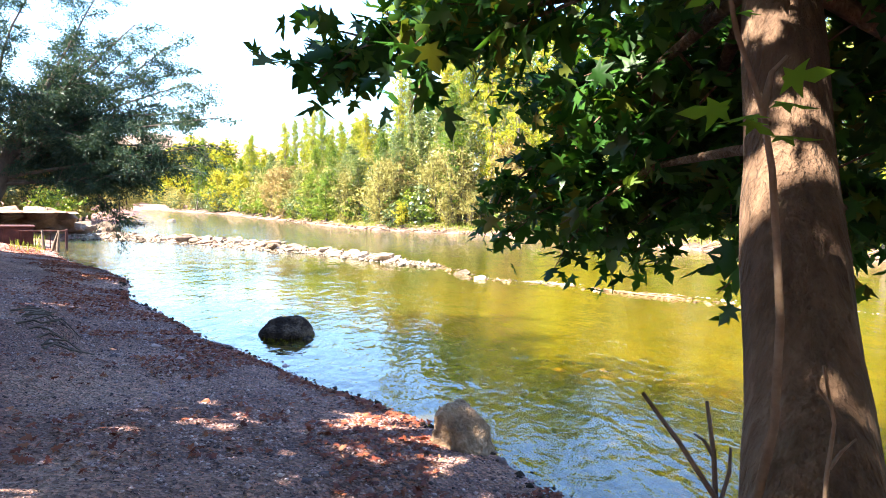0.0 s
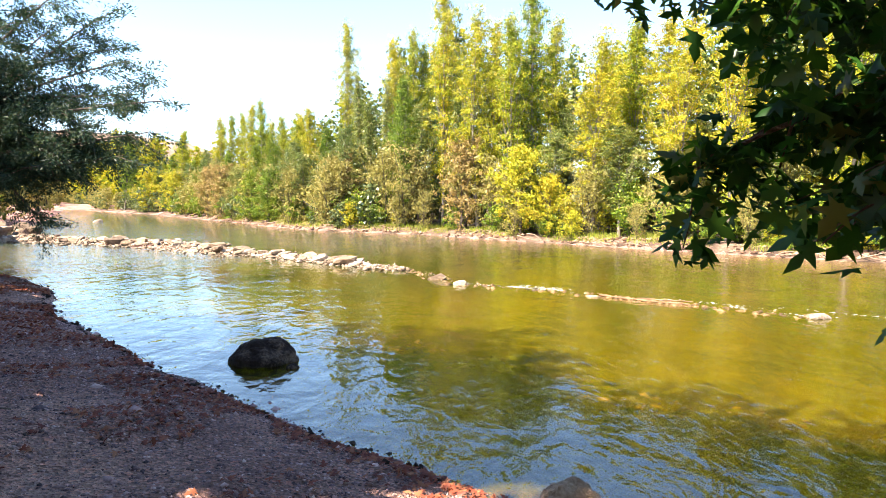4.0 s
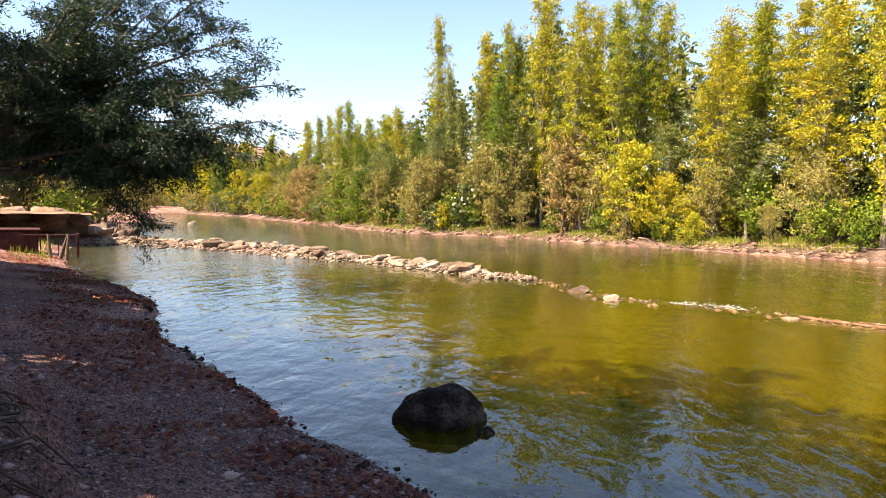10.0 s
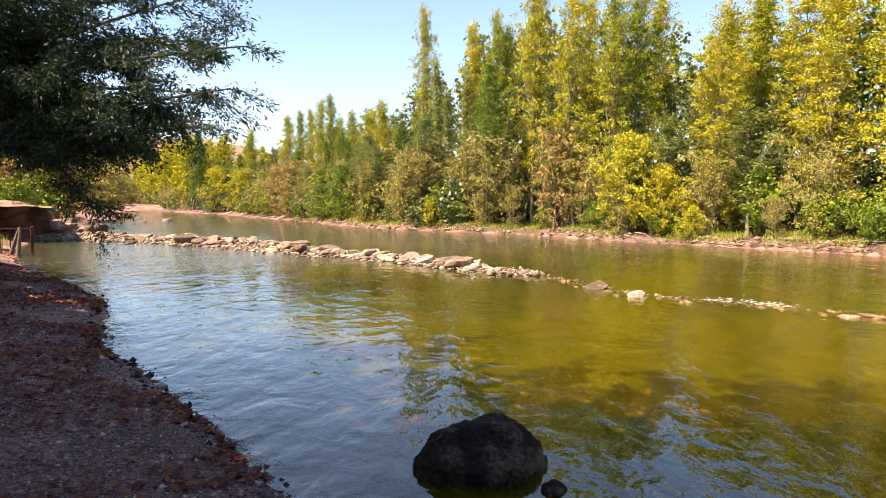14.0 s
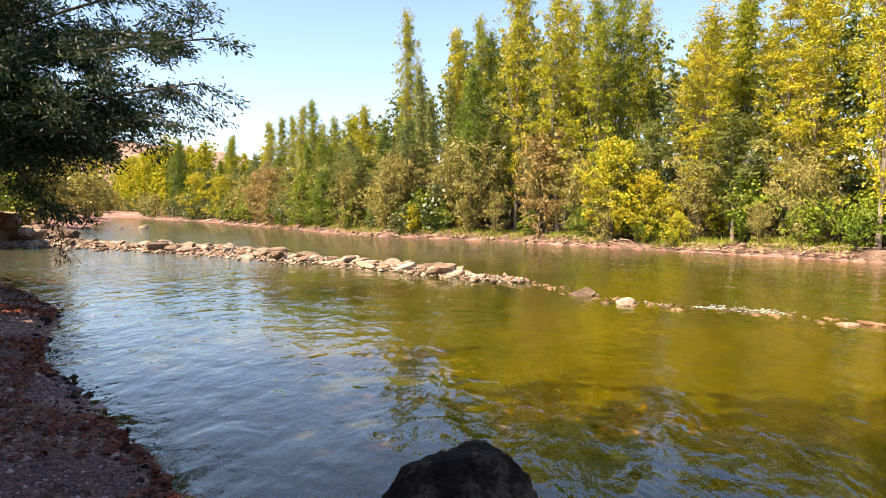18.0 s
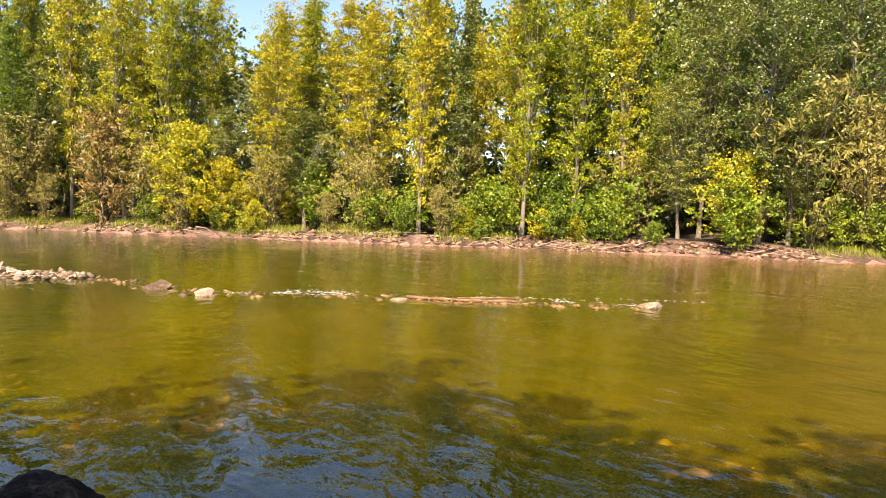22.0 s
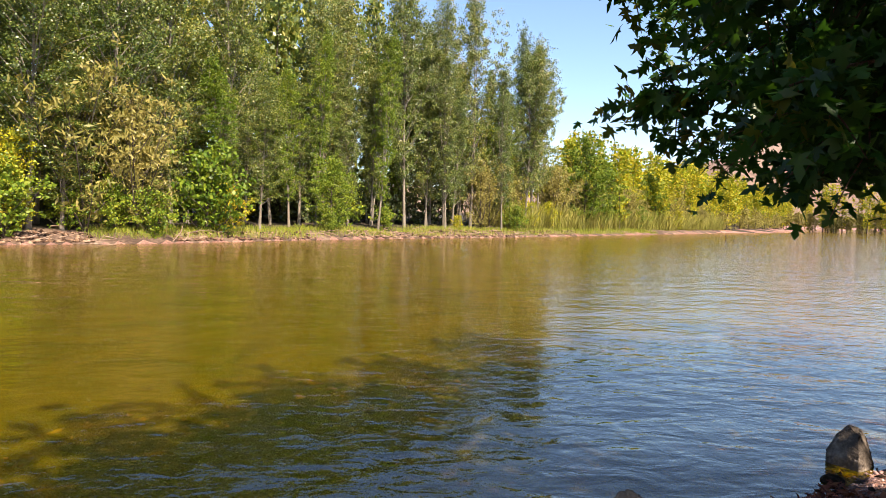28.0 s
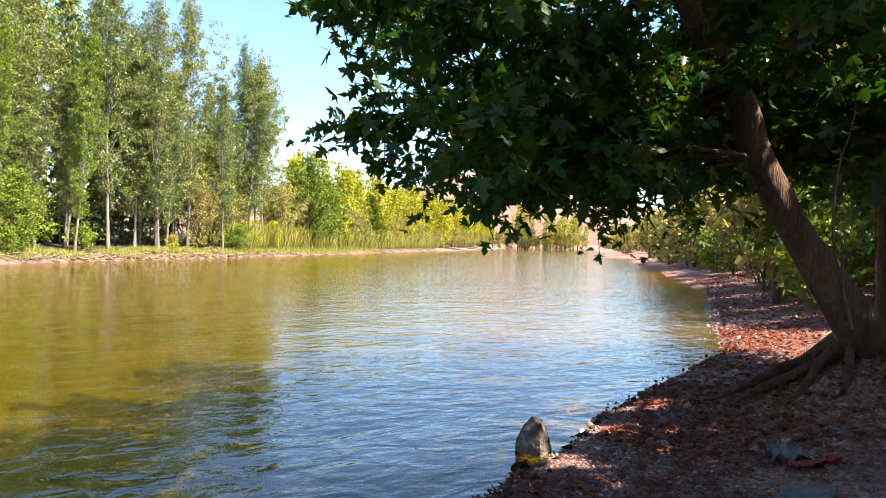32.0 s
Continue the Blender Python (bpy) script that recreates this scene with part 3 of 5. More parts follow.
bushes = {
    "green": build_tree("shrub", "leafy green shrub at the water's edge", 21, 3.0, 0.1, 1.7, 0.42, 28, 2400, 0.17, L_GREEN, BARK_DARK, trunk_r=0.05, top_pow=0.5, clump=0.24, group=SHRUBS),
    "olive": build_tree("shrub", "grey-olive willow shrub on the bank", 22, 4.0, 0.1, 1.8, 0.55, 32, 3000, 0.2, L_OLIVE, BARK_DARK, NARROW, trunk_r=0.05, top_pow=0.5, clump=0.24, group=SHRUBS),
    "brown": build_tree("shrub", "feathery brown tamarisk bush on the bank", 23, 5.0, 0.1, 1.9, 0.6, 36, 3400, 0.23, L_BROWN, BARK_DARK, NARROW, trunk_r=0.05, top_pow=0.5, clump=0.22, group=SHRUBS),
    "yellow": build_tree("shrub", "yellow-green shrub on the river bank", 24, 3.4, 0.1, 1.8, 0.45, 28, 2600, 0.17, L_YELLOW, BARK_DARK, trunk_r=0.05, top_pow=0.5, clump=0.24, group=SHRUBS),
}
NATIVE = {"green": 3.0, "olive": 4.0, "brown": 5.0, "yellow": 3.4, "mid": 9.0, "lime": 7.0}
used = set()


def plant(table, kind, x, y, scale=1.0, turn=0.0, tall=1.0):
    """The first of a kind is moved to its place, the others are copies."""
    m = spot(x, y, scale, turn, tall)
    if kind in used:
        return copy_thing(table[kind], m)
    used.add(kind)
    table[kind].matrix_basis = m
    return table[kind]


def tree_height(x):
    return float(np.interp(x, [-120, -60, -38, -20, -13, -9, -7, -5, -1, 5, 7, 12, 20, 30, 45, 58, 67, 71, 90, 300], [14, 12, 12.4, 11.8, 12.2, 13.4, 15.4, 17.0, 18.6, 18.6, 15.6, 15.8, 15.6, 17.6, 21.5, 25, 23, 13, 13.5, 16]))


rng = np.random.default_rng(3)
wood = []
for row, (off, step) in enumerate(((3.0, 2.9), (5.6, 3.1), (9.0, 3.4), (26, 4))):
    for q, p, d in along(FAR_SHORE, step, rng.random() * 2):
        x, y = p + np.array([-d[1], d[0]]) * (off + rng.normal() * 0.8) + d * rng.normal() * 0.5
        dist = math.hypot(x + 1.5, y - 4)
        if y > 330 or x > 330 or (dist > 125 and rng.random() < 0.45) or (row == 3 and dist < 100 and not 2 < x < 82):
            continue
        h = tree_height(x) * rng.uniform(0.76, 1.08)
        turn = rng.random() * 6.28
        if x > 66.5:
            if row >= 2 and rng.random() < 0.8:
                wood.append((ARR[stuff_kinds["far"].name], spot(x + 5, y + 4, 0.9, turn, h / 14 / 0.9)))
        elif dist > 118:
            wood.append((ARR[stuff_kinds["far"].name], spot(x, y, 1.0, turn, h / 14)))
        elif row < 3:
            if y > 54:
                k = ("pop_c", "pop_a", "mid", "pop_b", "pop_e")[int(rng.integers(5))] if row else ("mid", "pop_c", "pop_b")[int(rng.integers(3))]
            elif x > 27:
                k = ("pop_f", "pop_b", "pop_c", "pop_f", "pop_c", "pop_b")[int(rng.integers(6))]
            else:
                k = ("pop_a", "pop_a", "pop_e", "pop_d" if x > 4 else "pop_e", "pop_a", "pop_d" if x > 7 else "pop_c", "pop_b" if x > 8 else "pop_c")[int(rng.integers(7))]
            s = rng.uniform(0.88, 1.05)
            plant(kinds, k, x, y, s * (0.8 if y > 54 else 1.0), turn, (h / 18 if k != "mid" else 0.95) / s / (0.8 if y > 54 and k != "mid" else 1.0))
        else:
            wood.append((ARR[stuff_kinds["back"].name], spot(x, y, rng.uniform(0.9, 1.1), turn, h / 17)))
stands = []
for ob in bpy.data.objects:
    if ob.parent is None and ob.name.startswith(("poplar", "broadleaf")):
        stands.append(ob.matrix_basis.translation.to_2d())
for i in range(6500):
    x, y = rng.uniform(-30, 68), rng.uniform(-6, 105)
    f = float(signed(FAR_SHORE, np.array([x]), np.array([y]))[0])
    if not 3.0 < f < 24 or any((x - s.x) ** 2 + (y - s.y) ** 2 < ((2.5 if x < 36 else 1.9) if f < 9 else 3.3 if x < 36 else 2.4) ** 2 for s in stands):
        continue
    stands.append(Vector((x, y)))
    h = tree_height(x) * rng.uniform(0.84, 1.04)
    if f < 9.5:
        wide = 1.2 if x > 34 else 1.0
        plant(kinds, ("pop_b", "pop_c", "pop_f" if x > 27 else "pop_a")[int(rng.integers(3))], x, y, wide, rng.random() * 6.28, h / 18 / wide)
    else:
        wood.append((ARR[stuff_kinds["back"].name], spot(x, y, 1.0, rng.random() * 6.28, h / 17)))
# single trees and shrubs that stand out along the far shore: kind, place, height
for k, x, y, h in (("brown", 3.1, 47.8, 6.4), ("lime", 6.8, 43.9, 5.6), ("lime", 8.5, 42.6, 4.9), ("olive", -1.3, 51.1, 5.7), ("olive", -2.7, 52.2, 4), ("brown", -6.6, 54.4, 4.3), ("olive", -7.9, 54.8, 2.7), ("olive", -11.5, 58, 3.4), ("lime", -34.5, 91.5, 7.4), ("lime", -41, 99.5, 8.2), ("brown", -22.1, 73.2, 4.6), ("brown", -24.9, 77.3, 4.4), ("mid", -16.5, 65, 6.5), ("mid", -14, 61.3, 6.4), ("lime", 28.1, 24.7, 5.6), ("green", 27.6, 23.8, 3.3), ("green", 35.3, 17.8, 4.1), ("yellow", 36.4, 16.9, 2.6), ("olive", 32.5, 20.2, 4.9), ("green", 22.6, 30.6, 2.3), ("green", 24.1, 29.4, 2.2), ("yellow", 21.9, 31.5, 2), ("mid", 43.4, 12.1, 6.3), ("olive", 31, 22.1, 5.8), ("green", 20.1, 32.8, 2.5), ("yellow", 18.9, 33.7, 2), ("mid", 76.1, -12.5, 14), ("mid", 81, -16, 11.1), ("lime", 89.8, -21, 9), ("mid", 98.8, -27.7, 10.9), ("lime", 99.6, -29.5, 7.4)):
    plant(kinds if k in kinds else bushes, k, x, y, (h / NATIVE[k]) ** 0.85, rng.random() * 6.28, (h / NATIVE[k]) ** 0.15)
for side in (0, 1, 0.4):
    for q, p, d in along(FAR_SHORE, 2.1, 1.0 + side):
        dist = math.hypot(p[0] + 1.5, p[1] - 4)
        if dist > 110 or (dist > 80 and rng.random() < 0.5) or rng.random() < 0.22 or p[0] > 62:
            continue
        if p[0] > 24 and rng.random() < (0.88 if p[0] > 36 else 0.75 if side else 0.35):
            continue
        x, y = p + np.array([-d[1], d[0]]) * (rng.uniform(0.7, 1.9) + 2.0 * side)
        pick = ("green", "yellow", "green", "olive", "green") if p[0] > 14 else ("green", "olive", "green", "yellow", "olive")
        plant(bushes, pick[int(rng.integers(5))], x, y, rng.uniform(0.35, 0.8) * (1.25 if side or p[1] > 48 else 0.9), rng.random() * 6.28)
# low rows behind the trunks, their leaves coloured as if in deep shade
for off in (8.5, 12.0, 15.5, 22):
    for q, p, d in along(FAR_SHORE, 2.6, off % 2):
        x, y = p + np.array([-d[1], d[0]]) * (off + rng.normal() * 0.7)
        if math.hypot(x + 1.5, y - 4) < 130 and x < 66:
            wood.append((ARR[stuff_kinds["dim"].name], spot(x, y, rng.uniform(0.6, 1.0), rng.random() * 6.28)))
for (x0, y0), (x1, y1) in (((285, -215), (350, -120)), ((-190, 335), (-110, 330))):
    for k in range(26):
        u = rng.random()
        wood.append((ARR[stuff_kinds["far"].name], spot(x0 + (x1 - x0) * u + rng.normal() * 8, y0 + (y1 - y0) * u + rng.normal() * 8, 1.1, rng.random() * 6.28, rng.uniform(0.6, 1.0), -0.5)))
for k in range(64):
    u = rng.random()
    wood.append((ARR[stuff_kinds["far" if k % 2 else "low"].name], spot(-122 + 54 * u + rng.normal() * 3, 182 + 18 * u + rng.normal() * 3 + 5 * (k % 2), 1.1, rng.random() * 6.28, rng.uniform(0.75, 1.1), -0.5)))
for q, p, d in along(FAR_SHORE, 3.6):
    if 76 < p[0] < 260:
        for off in (4, 8):
            x, y = p + np.array([-d[1], d[0]]) * (off + rng.normal())
            wood.append((ARR[stuff_kinds["far" if off > 5 or rng.random() < 0.4 else "low"].name], spot(x, y, rng.uniform(0.7, 1.0), rng.random() * 6.28, rng.uniform(0.65, 1.0))))
for k in range(70):
    u = rng.random()
    wood.append((ARR[stuff_kinds["low" if k % 4 else "far"].name], spot(186 + 52 * u + rng.normal() * 4, -132 + 46 * u + rng.normal() * 4, 1.15, rng.random() * 6.28, rng.uniform(0.7, 1.0), -0.6)))
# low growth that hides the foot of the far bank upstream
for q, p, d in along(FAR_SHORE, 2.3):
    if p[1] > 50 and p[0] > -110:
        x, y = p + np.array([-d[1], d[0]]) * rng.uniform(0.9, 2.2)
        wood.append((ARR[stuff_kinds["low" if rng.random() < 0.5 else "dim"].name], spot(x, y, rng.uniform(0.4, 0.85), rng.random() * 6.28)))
# broadleaf trees behind the leaning plane tree
for x, y in ((6.8, -9.6), (4.4, -8.8), (9.8, -11.6), (2.2, -10.2), (13, -15)):
    plant(kinds, "mid", x, y, rng.uniform(0.6, 0.8), rng.random() * 6.28)
# two thin tall poplars at the end of the wood
for x, y, s, h in ((68.2, -4.0, 0.62, 25), (69.6, -6.0, 0.7, 24)):
    plant(kinds, "pop_f", x, y, s, 1.0, h / 18 / s)
for k, x, y, h in (("pop_c", 25.4, 33.0, 16.5), ("pop_b", 28.4, 35.2, 17), ("pop_a", 30.4, 38.0, 17), ("mid", 26.4, 34.6, 7)):
    plant(kinds, k, x, y, 1.0, rng.random() * 6.28, h / NATIVE.get(k, 18))
# near bank: thickets downstream, and upstream behind the ledge
for q, p, d in along(NEAR_SHORE, 2.4, 1.0):
    dist = math.hypot(p[0] + 1.5, p[1] - 4)
    out = np.array([d[1], -d[0]])
    down = p[0] > 8.5
    if not (down or p[1] > 36) or dist > 300 or (dist > 70 and rng.random() < 0.5):
        continue
    if dist > 60 and rng.random() < 0.5:
        continue
    for off in (2.0, 5.5, 10, 16):
        x, y = p + out * (off + rng.uniform(-0.6, 1.2))
        if off < 3 and dist < 45 and rng.random() < 0.9:
            plant(bushes, ("olive", "yellow", "olive", "green", "brown")[int(rng.integers(5))], x, y, rng.uniform(0.6, 1.1), rng.random() * 6.28)
        elif off < 6:
            wood.append((ARR[stuff_kinds["low"].name], spot(x, y, rng.uniform(0.7, 1.2), rng.random() * 6.28)))
        elif not (p[1] > 36 and off > 12 and dist < 60):
            wood.append((ARR[stuff_kinds["far"].name], spot(x, y, 0.8, rng.random() * 6.28, rng.uniform(0.55, 0.85))))
# closing wood behind the bank on which the camera walks
for i in range(60):
    u = rng.random()
    x, y = np.array([-34, 34]) * (1 - u) + np.array([16, -26]) * u + rng.normal(size=2) * 3 + np.array([-6, -5])
    wood.append((ARR[stuff_kinds["far" if rng.random() < 0.5 else "low"].name], spot(x, y, rng.uniform(0.7, 1.1), rng.random() * 6.28, 0.7)))
merged("distant_wood", "dense green and yellow wood behind the river banks", "wood", wood)
for ob in list(stuff_kinds.values()) + [o for k, o in (*kinds.items(), *bushes.items()) if k not in used]:
    for c in list(ob.children):
        bpy.data.objects.remove(c)
    bpy.data.objects.remove(ob)

# ---------------------------------------------------------------- stones
def stone_mesh(name, seed, mat, dims=(1, 1, 0.7), cuts=3):
    """A worn, uneven stone of about the given size, resting on z = 0."""
    bm = bmesh.new()
    bmesh.ops.create_icosphere(bm, subdivisions=cuts, radius=0.5)
    r = np.random.default_rng(seed)
    planes = [(Vector(unit(r.normal(size=3))), r.uniform(0.2, 0.4)) for _ in range(10)]
    for v in bm.verts:
        for n, h in planes:
            d = v.co.dot(n)
            if d > h:
                v.co -= n * (d - h) * 0.96
        v.co += v.co.normalized() * (noise.noise(v.co * 3 + Vector((seed, 0, 0))) * 0.06 + noise.noise(v.co * 9 + Vector((0, seed, 0))) * 0.02)
        v.co.x, v.co.y, v.co.z = v.co.x * dims[0], v.co.y * dims[1], v.co.z * dims[2]
    lo = min(v.co.z for v in bm.verts)
    for v in bm.verts:
        v.co.z -= lo
    me = bpy.data.meshes.new(name)
    bm.to_mesh(me)
    bm.free()
    me.materials.append(mat)
    return me


ROCK = rough_mat("river_rock", [(0.25, (0.009, 0.005, 0.0035)), (0.5, (0.026, 0.016, 0.011)), (0.75, (0.13, 0.09, 0.06))], scale=4, fine=30, bumps=((7, 0.9, 0.06), (40, 0.8, 0.014)), rough=0.9, obj=True, tone=1.0, spec=0.12)
ROCK_PALE = rough_mat("weir_stone", [(0.2, (0.1, 0.065, 0.042)), (0.5, (0.27, 0.19, 0.13)), (0.8, (0.52, 0.42, 0.32))], scale=3, fine=25, bumps=((8, 0.6, 0.04), (40, 0.5, 0.01)), rough=0.9, obj=True, island=0.5)

ROCK_TAN = rough_mat("tan_rock", [(0.25, (0.1, 0.06, 0.035)), (0.5, (0.28, 0.18, 0.11)), (0.75, (0.46, 0.32, 0.21))], scale=5, fine=30, bumps=((7, 0.8, 0.05), (40, 0.7, 0.012)), rough=0.85, obj=True, tone=0.9)

ROCK_GREY = rough_mat("grey_rock", [(0.25, (0.03, 0.024, 0.02)), (0.5, (0.1, 0.08, 0.066)), (0.75, (0.3, 0.25, 0.21))], scale=6, fine=40, bumps=((7, 0.8, 0.05), (40, 0.7, 0.012)), rough=0.8, obj=True, tone=0.9)


def boulder(name, label, x, y, z, size, corners, turn, mat=ROCK, seed=1, rag=0.05):
    """A boulder: the hull of its main corners, broken up and roughened."""
    bm = bmesh.new()
    for c in corners:
        bm.verts.new(c)
    hull = bmesh.ops.convex_hull(bm, input=bm.verts)
    bmesh.ops.delete(bm, geom=[g for g in hull["geom_interior"] if isinstance(g, bmesh.types.BMVert)], context="VERTS")
    for _ in range(4):
        bmesh.ops.subdivide_edges(bm, edges=bm.edges[:], cuts=1, use_grid_fill=True, smooth=0.12)
        bmesh.ops.triangulate(bm, faces=bm.faces[:])
    off = Vector((seed * 3.1, seed * 1.7, 0))
    for v in bm.verts:
        n = v.co.normalized()
        v.co += n * (rag * noise.noise(v.co * 4 + off) + rag * 0.6 * (abs(noise.noise(v.co * 9 + off)) - 0.25) + rag * 0.25 * noise.noise(v.co * 24 + off))
        v.co *= size
    me = bpy.data.meshes.new(name)
    bm.to_mesh(me)
    bm.free()
    me.materials.append(mat)
    ob = tagged(new(name, me), label, "boulder")
    ob.matrix_basis = pose(x, y, z, 0, 0, turn)
    return ob


# corners in parts of the width, the waterline at height 0
WEDGE = [(-0.46, -0.1, -0.3), (-0.25, -0.4, -0.3), (0.2, -0.4, -0.3), (0.44, -0.05, -0.3), (0.35, 0.4, -0.3), (-0.3, 0.4, -0.3), (-0.5, -0.08, 0.06), (-0.36, 0.1, 0.2), (-0.22, -0.1, 0.29),
         (0.08, -0.12, 0.31), (0.32, 0.12, 0.29), (0.45, 0.02, 0.16), (0.5, 0.02, 0.02), (0.14, -0.4, 0.1), (-0.25, -0.38, 0.1), (0.15, 0.35, 0.28), (0.4, 0.3, 0.1), (-0.3, 0.4, 0.1)]
BLOCK = [(-0.5, -0.25, -0.3), (0.45, -0.3, -0.3), (0.5, 0.35, -0.3), (-0.4, 0.4, -0.3), (-0.5, -0.2, 0.35), (-0.46, 0.05, 0.78), (-0.3, -0.12, 0.92), (-0.1, 0.1, 0.94), (0.2, 0.02, 0.72), (0.46, 0.0, 0.5),
         (0.5, -0.05, 0.15), (0.1, -0.38, 0.3), (0.3, 0.35, 0.5), (-0.3, 0.35, 0.75)]
POINTED = [(-0.42, -0.4, -0.2), (0.42, -0.38, -0.2), (0.42, 0.4, -0.2), (-0.42, 0.4, -0.2), (-0.46, 0.1, 0.4), (0.46, -0.3, 0.15), (0.48, 0.3, 0.25), (-0.3, 0.3, 0.8), (0.05, 0.1, 1.0), (-0.1, -0.3, 0.85), (0.3, 0.15, 0.7)]
boulder("boulder", "large dark brown boulder standing in the shallow water", -1.52, 9.06, 0, 0.9, WEDGE, 6, ROCK, 2)
boulder("boulder", "upright tan rock at the water's edge", 1.6, 4.24, 0, 0.5, BLOCK, -8, ROCK_TAN, 5, 0.07)
boulder("boulder", "small grey-brown rock standing at the shoreline", 3.2, 2.24, 0.02, 0.26, POINTED, 30, ROCK_GREY, 8, 0.03)
boulder("boulder", "small dark stone breaking the surface beside the boulder", -1.07, 8.72, 0, 0.17, WEDGE, 10, ROCK, 11)
boulder("boulder", "small pale stone lying under the shallow water", 2.15, 4.55, -0.06, 0.2, WEDGE, 50, ROCK_TAN, 13)
boulder("boulder", "low dark stone at the shoreline", 2.9, 2.55, -0.01, 0.16, WEDGE, 80, ROCK, 15)

# ---------------------------------------------------------------- weir of loose stones
weir = thing("rock_weir", "low weir of pale loose stones across the river", "weir")
rw = np.random.default_rng(31)
stones = [stone_mesh("stone", 40 + i, ROCK_PALE, (1, rw.uniform(0.5, 0.85), rw.uniform(0.28, 0.5)), 2) for i in range(7)]
wl = list(along(WEIR, 0.05))
for i in range(290):
    u = rw.random() ** 1.0
    q, p, d = wl[int(u * 0.62 * len(wl))]
    hw = float(np.interp(int(u * 0.62 * len(wl)) / len(wl) * (len(WEIR) - 1), range(len(WEIR)), WEIR_HALF))
    x, y = p + np.array([-d[1], d[0]]) * np.clip(rw.normal(), -1.6, 1.6) * hw * 0.5
    s = rw.uniform(0.25, 0.55) if rw.random() < 0.74 else rw.uniform(0.55, 1.05)
    ob = part("stone", stones[int(rw.integers(7))], weir)
    z = max(-0.05, float(ground_z(np.array([x]), np.array([y]))[0])) - 0.1 * s + 0.03
    ob.matrix_basis = Matrix.Translation((x, y, z)) @ Euler((rw.normal() * 0.2, rw.normal() * 0.2, rw.random() * 6.28)).to_matrix().to_4x4() @ Matrix.Diagonal((s, s, s, 1))
for x, y, s in ((0.97, 19.4, 0.85), (1.62, 18.15, 0.7), (4.72, 16.2, 0.55), (8.65, 13.55, 0.72), (-1.75, 23.4, 0.6), (-2.87, 24.3, 1.05), (-0.55, 21.5, 0.4), (-7.4, 28.3, 0.85)):
    ob = part("stone", stones[int(rw.integers(7))], weir)
    ob.matrix_basis = Matrix.Translation((x, y, -0.14)) @ Matrix.Rotation(rw.random() * 6.28, 4, "Z") @ Matrix.Diagonal((s, s, s * 1.2, 1))

# ---------------------------------------------------------------- plane tree that leans over the river
BARK_PLANE = rough_mat("plane_bark", [(0.2, (0.035, 0.019, 0.011)), (0.42, (0.09, 0.05, 0.029)), (0.6, (0.15, 0.088, 0.053)), (0.85, (0.3, 0.2, 0.13))], scale=3.5, fine=34, bumps=((5, 0.5, 0.06), (34, 1.0, 0.05), (110, 0.6, 0.01)), obj=True, vscale=(1, 1, 0.22), tone=0.88)


def spray(rng, lines, C, A, a, b, r0, twigs, per, sag, spread, span=(0.25, 1.0)):
    """A limb from a to b, side twigs on it and leaves along the twigs."""
    L = np.linalg.norm(np.asarray(b) - np.asarray(a))
    m = curve_pts(a, b, 8, rng, 0.06)
    lines.append((m, np.linspace(r0, r0 * 0.22, 8)))
    for i in range(twigs):
        u = span[0] + (span[1] - span[0]) * (i + rng.random()) / twigs
        p = np.array([np.interp(u, np.linspace(0, 1, 8), m[:, k]) for k in range(3)])
        d = unit(rng.normal(size=3) * np.array([1, 1, 0.55]) + 0.5 * (np.asarray(b) - np.asarray(a)) / L)
        l = spread * rng.uniform(0.5, 1.2)
        t = curve_pts(p, p + d * l, 6, rng, 0.08, sag)
        lines.append((t, np.linspace(max(0.008, r0 * 0.22), 0.003, 6)))
        s = rng.uniform(0.15, 1.05, per)
        q = np.stack([np.interp(s, np.linspace(0, 1, 6), t[:, k]) for k in range(3)], 1)
        o = rng.normal(size=(per, 3)) * np.array([0.11, 0.11, 0.07]) * (0.6 + 0.5 * spread)
        C.append(q + o - np.array([0, 0, 0.03]))
        A.append(np.tile(d, (per, 1)) + 0.6 * unit(o))


